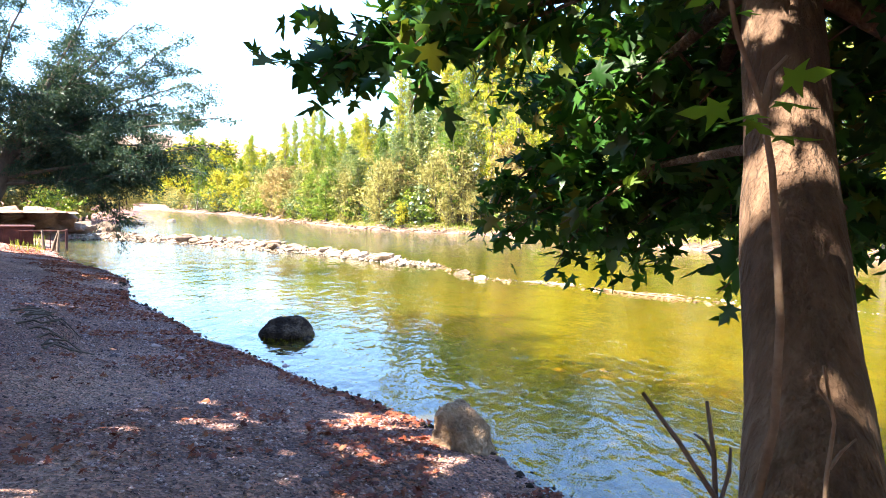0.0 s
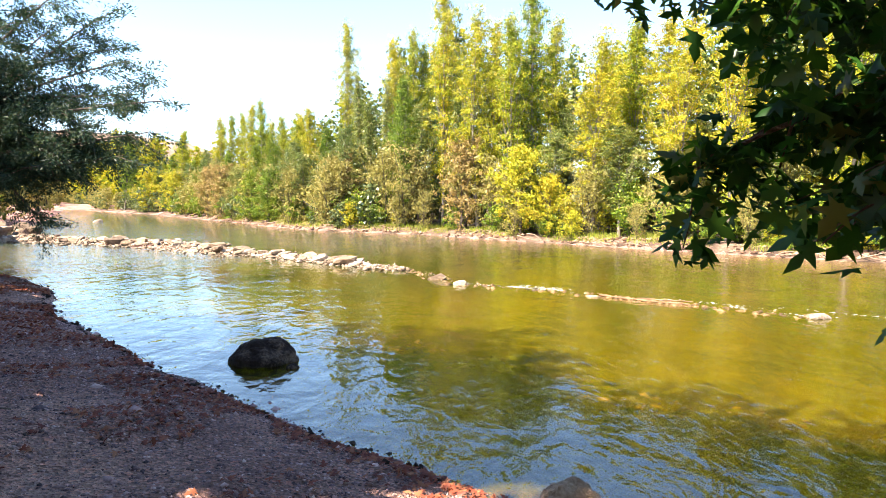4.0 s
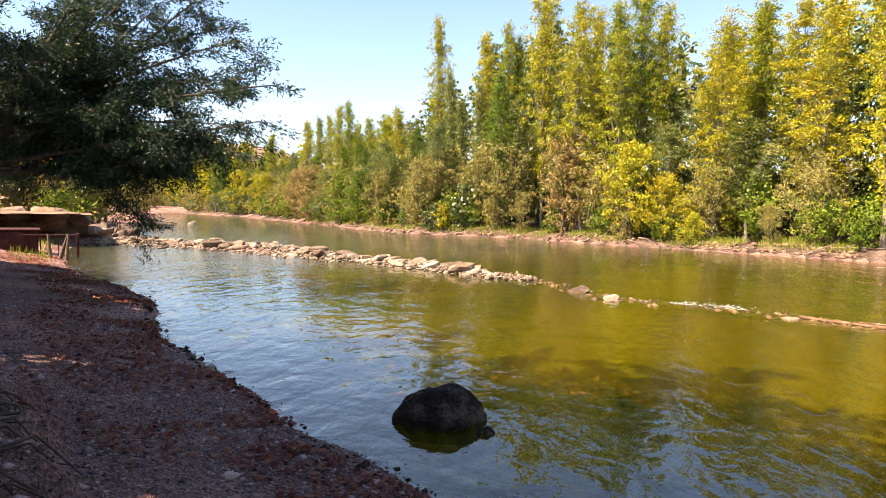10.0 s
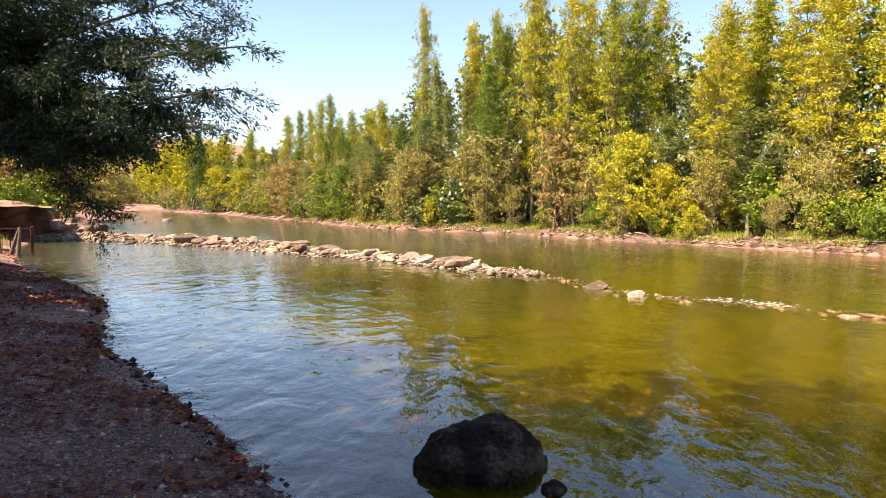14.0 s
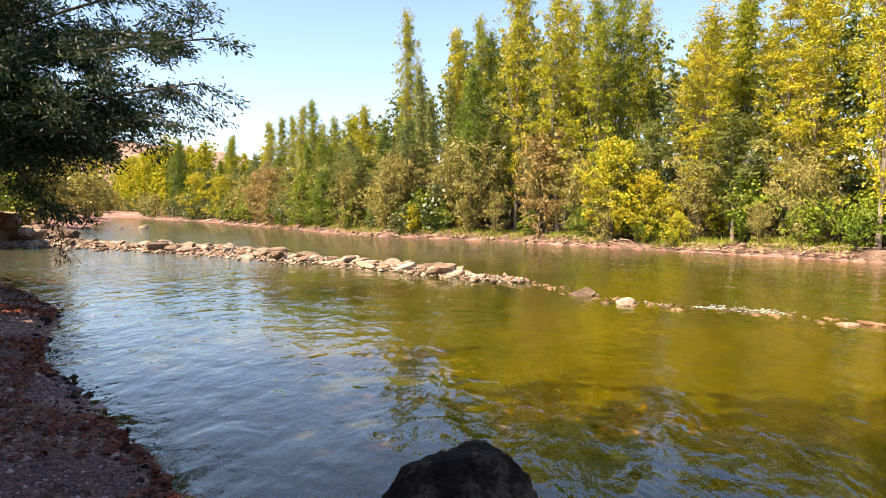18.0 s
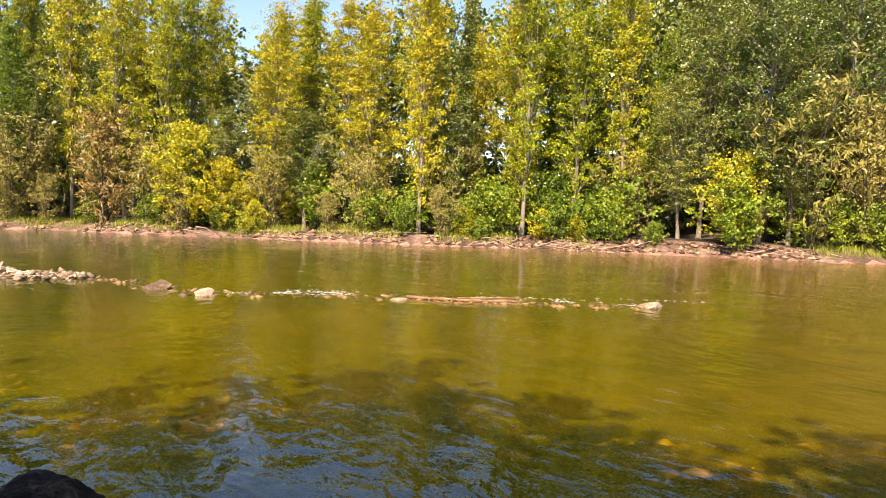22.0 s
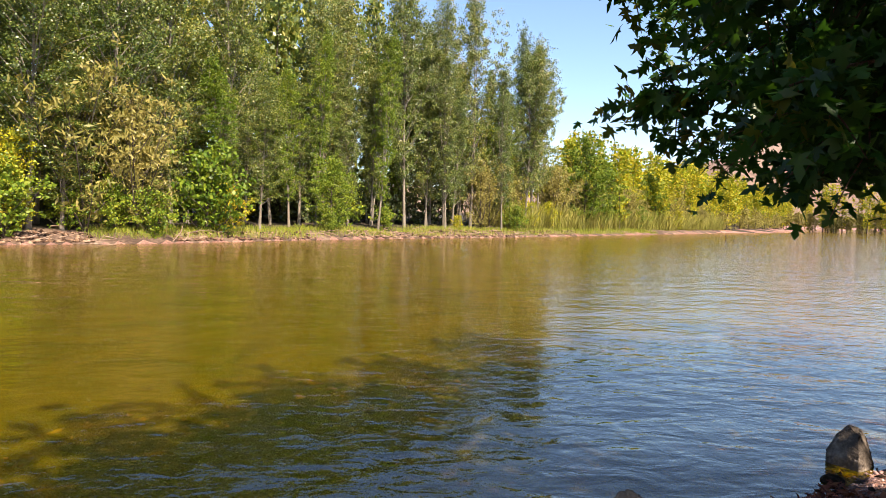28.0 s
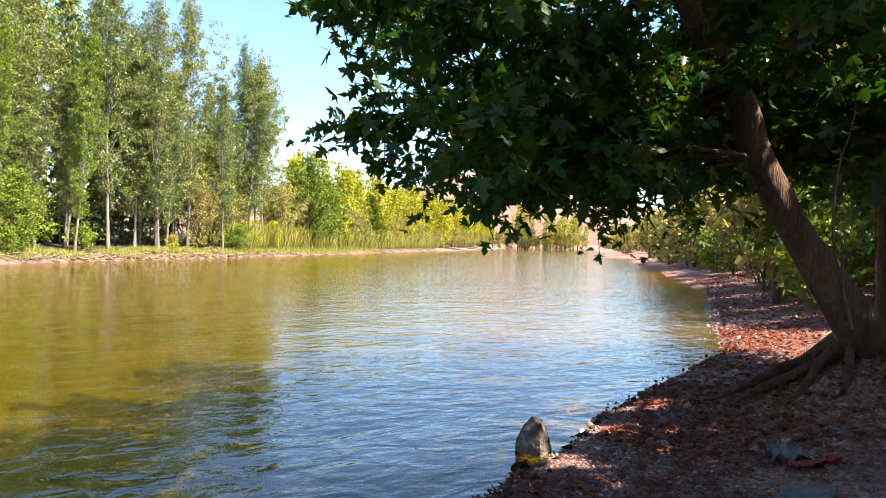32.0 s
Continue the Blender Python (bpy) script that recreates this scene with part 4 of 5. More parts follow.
def plane_tree(name, label, axis, radii, limbs, seed, leaf_size=0.15, sides=16, group="", tmpl=LOBED):
    rng = np.random.default_rng(seed)
    root = thing(name, label, "tree", group)
    ax = np.asarray(axis, float)
    u = np.linspace(0, 1, 26)
    t0 = np.linspace(0, 1, len(ax))
    # a smooth trunk through the axis points
    pts = np.stack([np.interp(u, t0, ax[:, k]) for k in range(3)], 1)
    for _ in range(3):
        pts[1:-1] = 0.25 * pts[:-2] + 0.5 * pts[1:-1] + 0.25 * pts[2:]
    V, F = tubes([(pts, np.interp(u, t0, radii))], sides)
    for i in range(len(V)):
        n = noise.noise(Vector(V[i]) * 2.3) * 0.03 + noise.noise(Vector(V[i]) * 7) * 0.008
        c = pts[i // sides]
        V[i] = c + (V[i] - c) * (1 + n / 0.18)
    part("trunk", mesh_np("trunk", V, F, BARK_PLANE, True), root)
    lines, C, A = [], [], []
    for a, b, r0, tw, per, sag, spread in limbs:
        spray(rng, lines, C, A, a, b, r0, tw, per if group else int(per * 0.88), sag, spread, (0.58, 1.0) if r0 == 0.022 else (0.25, 1.0))
    if group:
        part("branchwork", mesh_np("branchwork", *tubes(lines, 5), BARK_PLANE, True), root)
    else:
        k = 0
        for a, b, r0, tw, per, sag, spread in limbs:
            part("limb", mesh_np("limb", *tubes(lines[k:k + 1 + tw], 6), BARK_PLANE, True), root)
            k += 1 + tw
    C, A = np.concatenate(C), np.concatenate(A)
    S = leaf_size * rng.uniform(0.6, 1.25, len(C))
    part("crown", mesh_np("crown", *scatter_leaves(rng, C, S, *tmpl, up=0.9, along=A, hang=0.9), L_PLANE), root)
    return root


TOP = (2.68, 0.75, 3.0)
TOP2 = (2.95, 1.3, 3.9)
FORK = (2.66, 0.5, 2.4)
limbs_a = [
    (FORK, (2.42, 3.0, 2.2), 0.022, 22, 28, 0.3, 0.5),
    (FORK, (3.1, 2.75, 2.32), 0.022, 22, 30, 0.3, 0.55),
    (FORK, (3.75, 2.42, 2.25), 0.022, 22, 32, 0.3, 0.5),
    (TOP, (1.77, 3.47, 2.32), 0.03, 27, 32, 0.15, 0.38),
    (TOP, (1.0, 1.75, 2.95), 0.025, 25, 25, 0.05, 0.36),
    (TOP, (3.55, 3.62, 2.62), 0.035, 29, 37, 0.25, 0.6),
    (TOP, (5.05, 2.42, 2.52), 0.035, 29, 32, 0.25, 0.75),
    (TOP, (4.75, 0.72, 2.52), 0.035, 29, 32, 0.25, 0.75),
    (TOP, (2.35, 3.92, 3.12), 0.035, 29, 30, 0.15, 0.7),
    (TOP, (3.55, 2.92, 3.12), 0.035, 32, 35, 0.2, 0.75),
    (TOP, (4.35, 1.72, 3.22), 0.035, 32, 35, 0.2, 0.8),
    (TOP, (4.15, -0.48, 2.72), 0.035, 29, 32, 0.25, 0.8),
    (TOP2, (1.2, 2.4, 3.9), 0.04, 27, 30, 0.06, 0.6),
    (TOP2, (1.2, 2.1, 3.6), 0.035, 25, 27, 0.06, 0.5),
    (TOP2, (1.35, 4.12, 3.92), 0.04, 29, 30, 0.12, 0.8),
    (TOP2, (3.45, 4.02, 3.62), 0.045, 34, 37, 0.12, 0.7),
    (TOP2, (5.15, 2.92, 3.72), 0.045, 34, 37, 0.15, 0.9),
    (TOP2, (5.75, 0.92, 3.72), 0.045, 32, 35, 0.12, 0.9),
    (TOP2, (3.75, -1.08, 3.92), 0.045, 36, 50, 0.1, 0.9),
    (TOP2, (1.35, -0.08, 4.42), 0.04, 33, 43, 0.08, 0.85),
    (TOP2, (2.75, 0.72, 6.02), 0.05, 39, 46, 0.05, 1.0),
    (TOP2, (4.15, -0.28, 5.02), 0.05, 33, 36, 0.05, 0.9),
]
tree_a = plane_tree("plane_tree", "leaning plane tree with mottled brown bark and hanging lobed leaves",
                    [(2.36, -0.85, 0.5), (2.42, -0.45, 1.05), (2.5, -0.03, 1.59), (2.57, 0.2, 1.88), (2.65, 0.5, 2.4), (2.67, 0.68, 2.95), (2.95, 1.3, 3.9), (2.95, 1.4, 5.0)],
                    [0.26, 0.18, 0.152, 0.135, 0.12, 0.106, 0.09, 0.04], limbs_a, 61, 0.118)


def crown_limbs(x, y, z, R, h, n, seed, tw=20, per=14):
    r = np.random.default_rng(seed)
    out = []
    for i in range(n):
        az = i * 2.4 + r.normal() * 0.3
        rr = R * r.uniform(0.5, 1.0)
        out.append(((x, y, z + r.uniform(-0.5, 0.8)), (x + math.cos(az) * rr, y + math.sin(az) * rr, z + h * r.uniform(0.0, 1.0) * (1.1 - 0.5 * rr / R)), 0.07, tw, per, 0.1, 1.1))
    return out


for x, y, R, seed in ((3.35, -2.6, 3.2, 71), (-3.55, -2.5, 4.0, 72), (-6.65, 2.9, 4.0, 73), (-10.35, 6.9, 4.2, 74), (-13.4, 9.9, 3.8, 75), (-17.2, 13.6, 4.2, 78)):
    z = float(ground_z(np.array([x]), np.array([y]))[0])
    plane_tree("plane_tree", "tall upright plane tree shading the gravel bank", [(x, y, z - 0.3), (x + 0.05, y, z + 1.4), (x, y + 0.1, z + 3), (x + 0.1, y, z + 5), (x, y, z + 7)], [0.24, 0.17, 0.15, 0.11, 0.04],
               crown_limbs(x, y, z + (2.3 if seed == 71 else 4.4), R, 4.4, 26, seed, 22, {71: 18, 72: 13}.get(seed, 19)), seed, 0.2 if seed == 71 else 0.34, 10, "plane trees of the bank", LOBED if seed == 71 else DIAMOND)

x, y = -3.45, 0.8
z = float(ground_z(np.array([x]), np.array([y]))[0])
plane_tree("plane_tree", "tall plane tree leaning high over the gravel bank", [(x, y, z - 0.3), (x, y, z + 1.6), (x + 0.3, y + 0.3, z + 3.6), (x + 0.9, y + 0.9, z + 5.6), (x + 1.5, y + 1.5, z + 7.5), (x + 1.7, y + 1.7, z + 9.6)], [0.26, 0.2, 0.17, 0.13, 0.1, 0.04],
           crown_limbs(-3.25, 1.9, z + 7.0, 2.4, 3.0, 18, 76, 20, 10), 76, 0.3, 10, "plane trees of the bank", DIAMOND)

x, y = -6.35, 4.6
z = float(ground_z(np.array([x]), np.array([y]))[0])
plane_tree("plane_tree", "tall plane tree with a high spreading crown over the bank", [(x, y, z - 0.3), (x, y, z + 1.6), (x + 0.1, y + 0.1, z + 3.6), (x + 0.4, y + 0.2, z + 5.6), (x + 0.7, y + 0.2, z + 7.5), (x + 0.8, y + 0.2, z + 9.0)], [0.26, 0.2, 0.17, 0.13, 0.1, 0.04],
           crown_limbs(-5.65, 4.7, z + 6.3, 3.2, 3.0, 26, 77, 22, 17), 77, 0.3, 10, "plane trees of the bank", DIAMOND)

# ---------------------------------------------------------------- feathery tree that overhangs the near bank
def feather_tree():
    rng = np.random.default_rng(81)
    root = thing("willow_tree", "spreading dark feathery tree leaning over the river", "tree")
    z0 = float(ground_z(np.array([-12.17]), np.array([15.18]))[0])
    trunk = np.array([(-12.17, 15.18, z0 - 0.3), (-11.97, 15.28, z0 + 1.0), (-11.57, 15.48, z0 + 2.0), (-11.07, 15.58, z0 + 3.2), (-10.77, 15.78, z0 + 4.0), (-10.37, 15.98, z0 + 4.9)])
    part("trunk", mesh_np("trunk", *tubes([(trunk, [0.34, 0.27, 0.24, 0.2, 0.14, 0.05])], 10), BARK_DARK, True), root)
    ends = [(-5.72, 15.98, 4.4), (-6.02, 16.08, 3.7), (-6.37, 15.68, 3.05), (-6.37, 16.38, 5.3), (-7.37, 16.38, 6.4), (-6.77, 15.98, 3.6), (-6.37, 16.18, 4.7), (-7.37, 15.18, 2.8), (-8.97, 17.58, 2.6), (-7.97, 16.78, 2.7), (-7.17, 16.98, 5.8), (-8.17, 16.38, 7.0), (-9.77, 17.28, 8.2), (-10.37, 14.18, 6.8),
            (-7.77, 17.98, 3.2), (-11.97, 20.18, 2.8), (-12.57, 19.38, 4.8), (-14.37, 19.18, 2.6), (-8.77, 17.18, 6.2), (-7.57, 15.78, 4.0), (-6.97, 16.58, 3.2), (-8.97, 18.38, 3.0), (-10.77, 17.98, 7.0), (-9.97, 14.98, 8.0), (-14.27, 21.28, 4.0), (-12.77, 20.78, 6.0), (-10.77, 20.28, 3.2),
            (-9.37, 13.38, 4.6), (-9.97, 18.78, 1.5), (-11.37, 18.78, 2.9), (-9.57, 18.98, 3.8), (-8.37, 18.18, 5.0), (-11.57, 17.58, 5.6), (-13.37, 17.18, 4.0), (-12.37, 13.98, 5.6), (-8.57, 14.78, 5.6), (-9.17, 15.98, 3.4), (-9.97, 16.58, 3.2)]
    lines, C, A = [], [], []
    for e in ends:
        u = rng.uniform(0.35, 0.8)
        a = np.array([np.interp(u, np.linspace(0, 1, 6), trunk[:, k]) for k in range(3)])
        spray(rng, lines, C, A, a, e, 0.06, 22, 200, 0.14, 0.9, (0.2, 1.0))
    for k in range(0, len(lines), 23):
        part("limb", mesh_np("limb", *tubes(lines[k:k + 23], 5), BARK_DARK, True), root)
    C, A = np.concatenate(C), np.concatenate(A)
    part("crown", mesh_np("crown", *scatter_leaves(rng, C, 0.105 * rng.uniform(0.6, 1.3, len(C)), *NARROW, up=0.3, along=A, hang=0.4), L_FEATHER), root)


feather_tree()

# ---------------------------------------------------------------- roots, shoots and twigs at the leaning tree
def gz(x, y):
    return float(ground_z(np.array([x]), np.array([y]))[0])


rr = np.random.default_rng(91)
for az, L, r0 in ((20, 1.5, 0.06), (42, 1.8, 0.055), (60, 1.5, 0.06), (75, 1.2, 0.05), (-5, 1.2, 0.06), (100, 0.9, 0.05), (32, 1.3, 0.04), (52, 1.1, 0.035), (140, 0.8, 0.05)):
    a = radians(az)
    pts, x, y = [], 2.4, -0.65
    for k in range(12):
        u = k / 11
        x2 = x + math.cos(a) * L * u + 0.13 * u * math.sin(7 * u + az)
        y2 = y + math.sin(a) * L * u + 0.13 * u * math.cos(8 * u + az)
        pts.append((x2, y2, gz(x2, y2) + (0.22 * (1 - u) ** 2 + 0.02 + 0.03 * math.sin(7 * u + az)) - 0.05 * u))
    part("root", mesh_np("root", *tubes([(pts, np.linspace(r0, 0.018, 12))], 8), BARK_PLANE, True), tree_a, "gnarled exposed root" if az == 20 else "")

TWIG = rough_mat("dry_twig", [(0.2, (0.07, 0.05, 0.04)), (0.5, (0.17, 0.12, 0.09)), (0.8, (0.3, 0.23, 0.17))], scale=8, fine=60, bumps=((30, 0.4, 0.01), (90, 0.3, 0.004)), obj=True)
TWIG_PALE = rough_mat("pale_shoot", [(0.2, (0.13, 0.075, 0.045)), (0.5, (0.22, 0.14, 0.09)), (0.8, (0.32, 0.22, 0.15))], scale=8, fine=60, bumps=((30, 0.3, 0.01), (90, 0.3, 0.004)), obj=True)
L_SHOOT = leaf_mat("shoot_leaf", [(0.1, 0.22, 0.02), (0.17, 0.32, 0.03), (0.25, 0.4, 0.05)], trans=0.5, shift=0.0)

shoot = thing("sapling_shoot", "thin brown shoot with bright young plane leaves", "sapling")
stem = [(2.250, -0.167, 1.007), (2.303, -0.129, 1.308), (2.365, -0.108, 1.599), (2.392, -0.107, 1.754), (2.393, -0.105, 1.978), (2.377, -0.104, 2.141), (2.361, -0.103, 2.287), (2.336, -0.102, 2.408), (2.277, -0.102, 2.563), (2.226, -0.101, 2.770)]
part("stem", mesh_np("stem", *tubes([(stem, np.linspace(0.0125, 0.005, 10))], 8), TWIG_PALE, True), shoot)
part("side_twig", mesh_np("side_twig", *tubes([([(2.336, -0.102, 2.408), (2.345, -0.101, 2.459), (2.349, -0.101, 2.485), (2.379, -0.101, 2.519)], [0.009, 0.007, 0.005, 0.003])], 6), TWIG_PALE, True), shoot)
for (x, y, z), (dx, dy, dz), s in (((2.224, -0.121, 2.408), (-0.9, -0.1, -0.45), 0.13), ((2.284, -0.137, 2.391), (-0.7, -0.3, -0.6), 0.12), ((2.397, -0.126, 2.476), (0.9, -0.1, 0.15), 0.12), ((2.371, -0.153, 2.416), (0.7, -0.3, -0.3), 0.11),
                                   ((2.388, -0.119, 2.356), (0.4, -0.2, -0.9), 0.12), ((2.310, -0.146, 2.374), (-0.2, -0.4, -0.8), 0.09), ((2.216, -0.102, 2.641), (-0.6, 0.1, -0.3), 0.11), ((2.285, -0.101, 2.606), (0.6, 0.1, 0.1), 0.1)):
    V, F = scatter_leaves(rr, np.array([(x, y, z)]), np.array([s * 0.7]), *LOBED, up=2.5, along=np.array([(dx, dy, dz)]) * 3)
    part("leaf", mesh_np("leaf", V, F, L_SHOOT), shoot)

dead = thing("dead_shoot", "dry dark broken twigs standing beside the trunk", "twigs")
for pts, r0 in (([(2.372, -0.121, 1.198), (2.331, -0.119, 1.486), (2.281, -0.119, 1.594), (2.196, -0.120, 1.717), (2.117, -0.121, 1.819)], 0.0085), ([(2.343, -0.100, 1.198), (2.294, -0.084, 1.522), (2.281, -0.082, 1.681), (2.261, -0.082, 1.796)], 0.008),
                ([(2.281, -0.082, 1.674), (2.260, -0.082, 1.710), (2.238, -0.083, 1.724)], 0.0045), ([(2.343, -0.100, 1.270), (2.295, -0.098, 1.587), (2.310, -0.097, 1.652), (2.310, -0.096, 1.702)], 0.006)):
    part("twig", mesh_np("twig", *tubes([(pts, np.linspace(r0, r0 * 0.5, len(pts)))], 7), TWIG, True), dead)
pale = thing("bare_shoot", "thin pale leafless shoot in front of the trunk", "twigs")
for pts, r0 in (([(2.408, -0.328, 1.050), (2.426, -0.264, 1.437), (2.437, -0.236, 1.703), (2.446, -0.235, 1.806), (2.420, -0.234, 1.918)], 0.006), ([(2.441, -0.236, 1.720), (2.462, -0.235, 1.754), (2.488, -0.234, 1.780)], 0.004), ([(2.437, -0.235, 1.841), (2.412, -0.235, 1.875), (2.407, -0.235, 1.892)], 0.004)):
    part("twig", mesh_np("twig", *tubes([(pts, np.linspace(r0, r0 * 0.5, len(pts)))], 6), TWIG_PALE, True), pale)

# roots that hang from the broken earth step
step_roots = thing("hanging_roots", "dark red roots hanging from the broken earth step", "roots")
for i in range(16):
    x0, y0 = -4.9 + 1.7 * i / 15 + rr.normal() * 0.08, 7.35 - 1.9 * i / 15 + rr.normal() * 0.08
    k = np.linspace(0, 1, 5)
    px_, py_ = x0 + 0.35 * k + 0.05 * rr.normal(size=5), y0 + 0.3 * k + 0.05 * rr.normal(size=5)
    pz_ = np.array([gz(a, b) for a, b in zip(px_, py_)]) + 0.02 + 0.04 * np.sin(k * 3.1)
    part("root", mesh_np("root", *tubes([(np.column_stack([px_, py_, pz_]), np.linspace(0.016, 0.006, 5))], 5), TWIG, True), step_roots)

# ---------------------------------------------------------------- rubbish on the bank
SHEET = rough_mat("grey_board", [(0.25, (0.12, 0.11, 0.1)), (0.5, (0.24, 0.22, 0.2)), (0.8, (0.36, 0.33, 0.3))], scale=9, fine=60, bumps=((12, 0.5, 0.02), (60, 0.4, 0.005)), obj=True)
RED_RAG = rough_mat("red_rag", [(0.2, (0.28, 0.03, 0.03)), (0.6, (0.5, 0.07, 0.06)), (0.9, (0.6, 0.16, 0.13))], scale=12, fine=70, bumps=((25, 0.7, 0.02), (80, 0.4, 0.006)), obj=True)


def crumpled(name, label, x, y, w, l, turn, mat, amp, cat):
    n = 14
    u, v = np.meshgrid(np.linspace(-0.5, 0.5, n), np.linspace(-0.5, 0.5, n))
    c, s = math.cos(turn), math.sin(turn)
    X, Y = x + c * u * w - s * v * l, y + s * u * w + c * v * l
    Z = ground_z(X, Y) + 0.03
    Z = Z + amp * np.array([[noise.noise(Vector((a * 5, b * 5, turn * 9))) for a, b in zip(ra, rb)] for ra, rb in zip(u * w / 0.2, v * l / 0.2)]) + amp * 0.5
    top = np.stack([X, Y, Z], -1).reshape(-1, 3)
    i = np.arange(n * n).reshape(n, n)
    q = np.stack([i[:-1, :-1], i[:-1, 1:], i[1:, 1:], i[1:, :-1]], -1).reshape(-1, 4)
    ob = tagged(new(name, mesh_np(name, np.concatenate([top, top - [0, 0, 0.012]]), np.concatenate([q, q[:, ::-1] + n * n]), mat)), label, cat)
    return ob


crumpled("cardboard_sheet", "crumpled grey board lying on the gravel", 1.3, 1.65, 0.28, 0.5, 0.5, SHEET, 0.035, "rubbish")
crumpled("cardboard_sheet", "small bent grey board lying on the gravel", 1.85, 1.1, 0.2, 0.26, 0.9, SHEET, 0.06, "rubbish")
crumpled("red_rag", "faded red rag lying across the grey board", 1.6, 1.15, 0.1, 0.3, -0.9, RED_RAG, 0.04, "rag")

# ---------------------------------------------------------------- ledge, red box and railing upstream
LEDGE = rough_mat("clay_ledge", [(0.2, (0.15, 0.08, 0.05)), (0.5, (0.33, 0.2, 0.13)), (0.8, (0.5, 0.34, 0.24))], scale=1.2, fine=12, bumps=((2, 0.8, 0.25), (12, 0.6, 0.05), (60, 0.4, 0.01)))


def ledge(name, label, foot, z0, z1, back, seed):
    """A broken edge of hard earth: an uneven wall with an overhanging lip."""
    bm_v, rows = [], 9
    f = np.asarray(foot, float)
    seg = np.concatenate([[0], np.cumsum(np.linalg.norm(np.diff(f, axis=0), axis=1))])
    s = np.linspace(0, seg[-1], 60)
    P = np.stack([np.interp(s, seg, f[:, 0]), np.interp(s, seg, f[:, 1])], 1)
    d = unit(np.gradient(P, axis=0))
    nrm = np.stack([d[:, 1], -d[:, 0]], 1)
    prof = [(0.0, 0.0), (0.12, 0.25), (0.28, 0.5), (0.3, 0.68), (0.05, 0.78), (-0.05, 0.9), (0.05, 1.0), (0.5, 1.04), (1.0, 1.02)]
    for k, (o, h) in enumerate(prof):
        for i in range(60):
            w = noise.noise(Vector((s[i] * 0.9, h * 3, seed))) * 0.8 + noise.noise(Vector((s[i] * 3, h * 6, seed))) * 0.12
            oo = (o if k < 7 else o * back) + w * (1 if k < 7 else 0)
            bm_v.append((P[i, 0] + nrm[i, 0] * oo, P[i, 1] + nrm[i, 1] * oo, z0 + (z1 - z0) * h + (0.08 * w if k > 4 else 0)))
    idx = np.arange(rows * 60).reshape(rows, 60)
    q = np.stack([idx[:-1, :-1], idx[:-1, 1:], idx[1:, 1:], idx[1:, :-1]], -1).reshape(-1, 4)
    return tagged(new(name, mesh_np(name, bm_v, q, LEDGE)), label, "earth ledge")


ledge("earth_ledge", "pale eroded clay ledge above the water", [(-21.9, 34.4), (-22.6, 33.9), (-23.4, 33.2), (-25.2, 31.8), (-28, 30.2)][::-1], -0.1, 1.36, 6.0, 3)
for i, (x, y, s) in enumerate(((-21.6, 34.9, 1.5), (-20.9, 35.6, 1.2), (-22.4, 36.2, 1.9), (-20.2, 34.6, 0.8), (-22.0, 37.6, 1.6), (-21.0, 37.0, 1.2))):
    ob = tagged(new("boulder", stone_mesh("boulder", 120 + i, ROCK_PALE, (s, s * 0.8, s * 0.62), 3)), "pale boulder below the clay ledge", "boulder", "boulders below the ledge")
    ob.matrix_basis = pose(x, y, -0.15, 0, 0, i * 50)
for i, (x, y, z_, s) in enumerate(((-22.3, 34.2, 0.55, 2.2), (-23.2, 33.2, 0.7, 2.6), (-24.4, 32.2, 0.75, 2.4), (-22.9, 33.6, -0.1, 2.0), (-25.8, 31.4, 0.7, 2.6), (-21.9, 34.6, 0.1, 1.5))):
    ob = tagged(new("boulder", stone_mesh("boulder", 160 + i, LEDGE, (s, s * 0.75, s * 0.42), 4)), "block of hard tan clay broken from the ledge", "boulder", "clay blocks of the ledge")
    ob.matrix_basis = pose(x, y, z_, 6 * math.sin(i), 5, i * 37)
for i, (x, y, s) in enumerate(((-31.8, 56.3, 1.0), (-28.5, 58.9, 1.4), (-26.2, 44.2, 1.2), (-24.8, 40.2, 1.0), (-29.6, 57.6, 0.7), (-23.6, 38.8, 1.3), (-27.2, 46.2, 0.8))):
    ob = tagged(new("boulder", stone_mesh("boulder", 140 + i, ROCK_PALE, (s, s * 0.7, s * 0.5), 3)), "low pale boulder in the river upstream", "boulder", "boulders upstream")
    ob.matrix_basis = pose(x, y, -0.2, 0, 0, i * 70)

RUST = rough_mat("rusty_red_paint", [(0.2, (0.035, 0.012, 0.01)), (0.5, (0.08, 0.022, 0.018)), (0.8, (0.14, 0.05, 0.035))], scale=3, fine=25, bumps=((8, 0.3, 0.02), (50, 0.3, 0.005)), rough=0.7, obj=True)


def box_bm(parts):
    bm = bmesh.new()
    for (x, y, z), (sx, sy, sz), bev in parts:
        r = bmesh.ops.create_cube(bm, size=1.0)
        for v in r["verts"]:
            v.co = Vector((x + v.co.x * sx, y + v.co.y * sy, z + v.co.z * sz))
        if bev:
            ed = list({e for v in r["verts"] for e in v.link_edges})
            bmesh.ops.bevel(bm, geom=ed, offset=bev, segments=1, affect="EDGES")
    return bm


def box_mesh(name, parts, mat):
    bm = box_bm(parts)
    me = bpy.data.meshes.new(name)
    bm.to_mesh(me)
    bm.free()
    me.materials.append(mat)
    return me


hut = thing("sluice_box", "rusty dark red steel sluice box on the bank", "steel box", at=(-18.1, 24.0, 0))
hut.rotation_euler = (0, 0, radians(38))
part("body", box_mesh("body", [((0, 0, 0.45), (2.1, 1.2, 0.9), 0.03)], RUST), hut)
part("lid", box_mesh("lid", [((0, 0, 0.93), (2.24, 1.34, 0.07), 0.02)], RUST), hut)
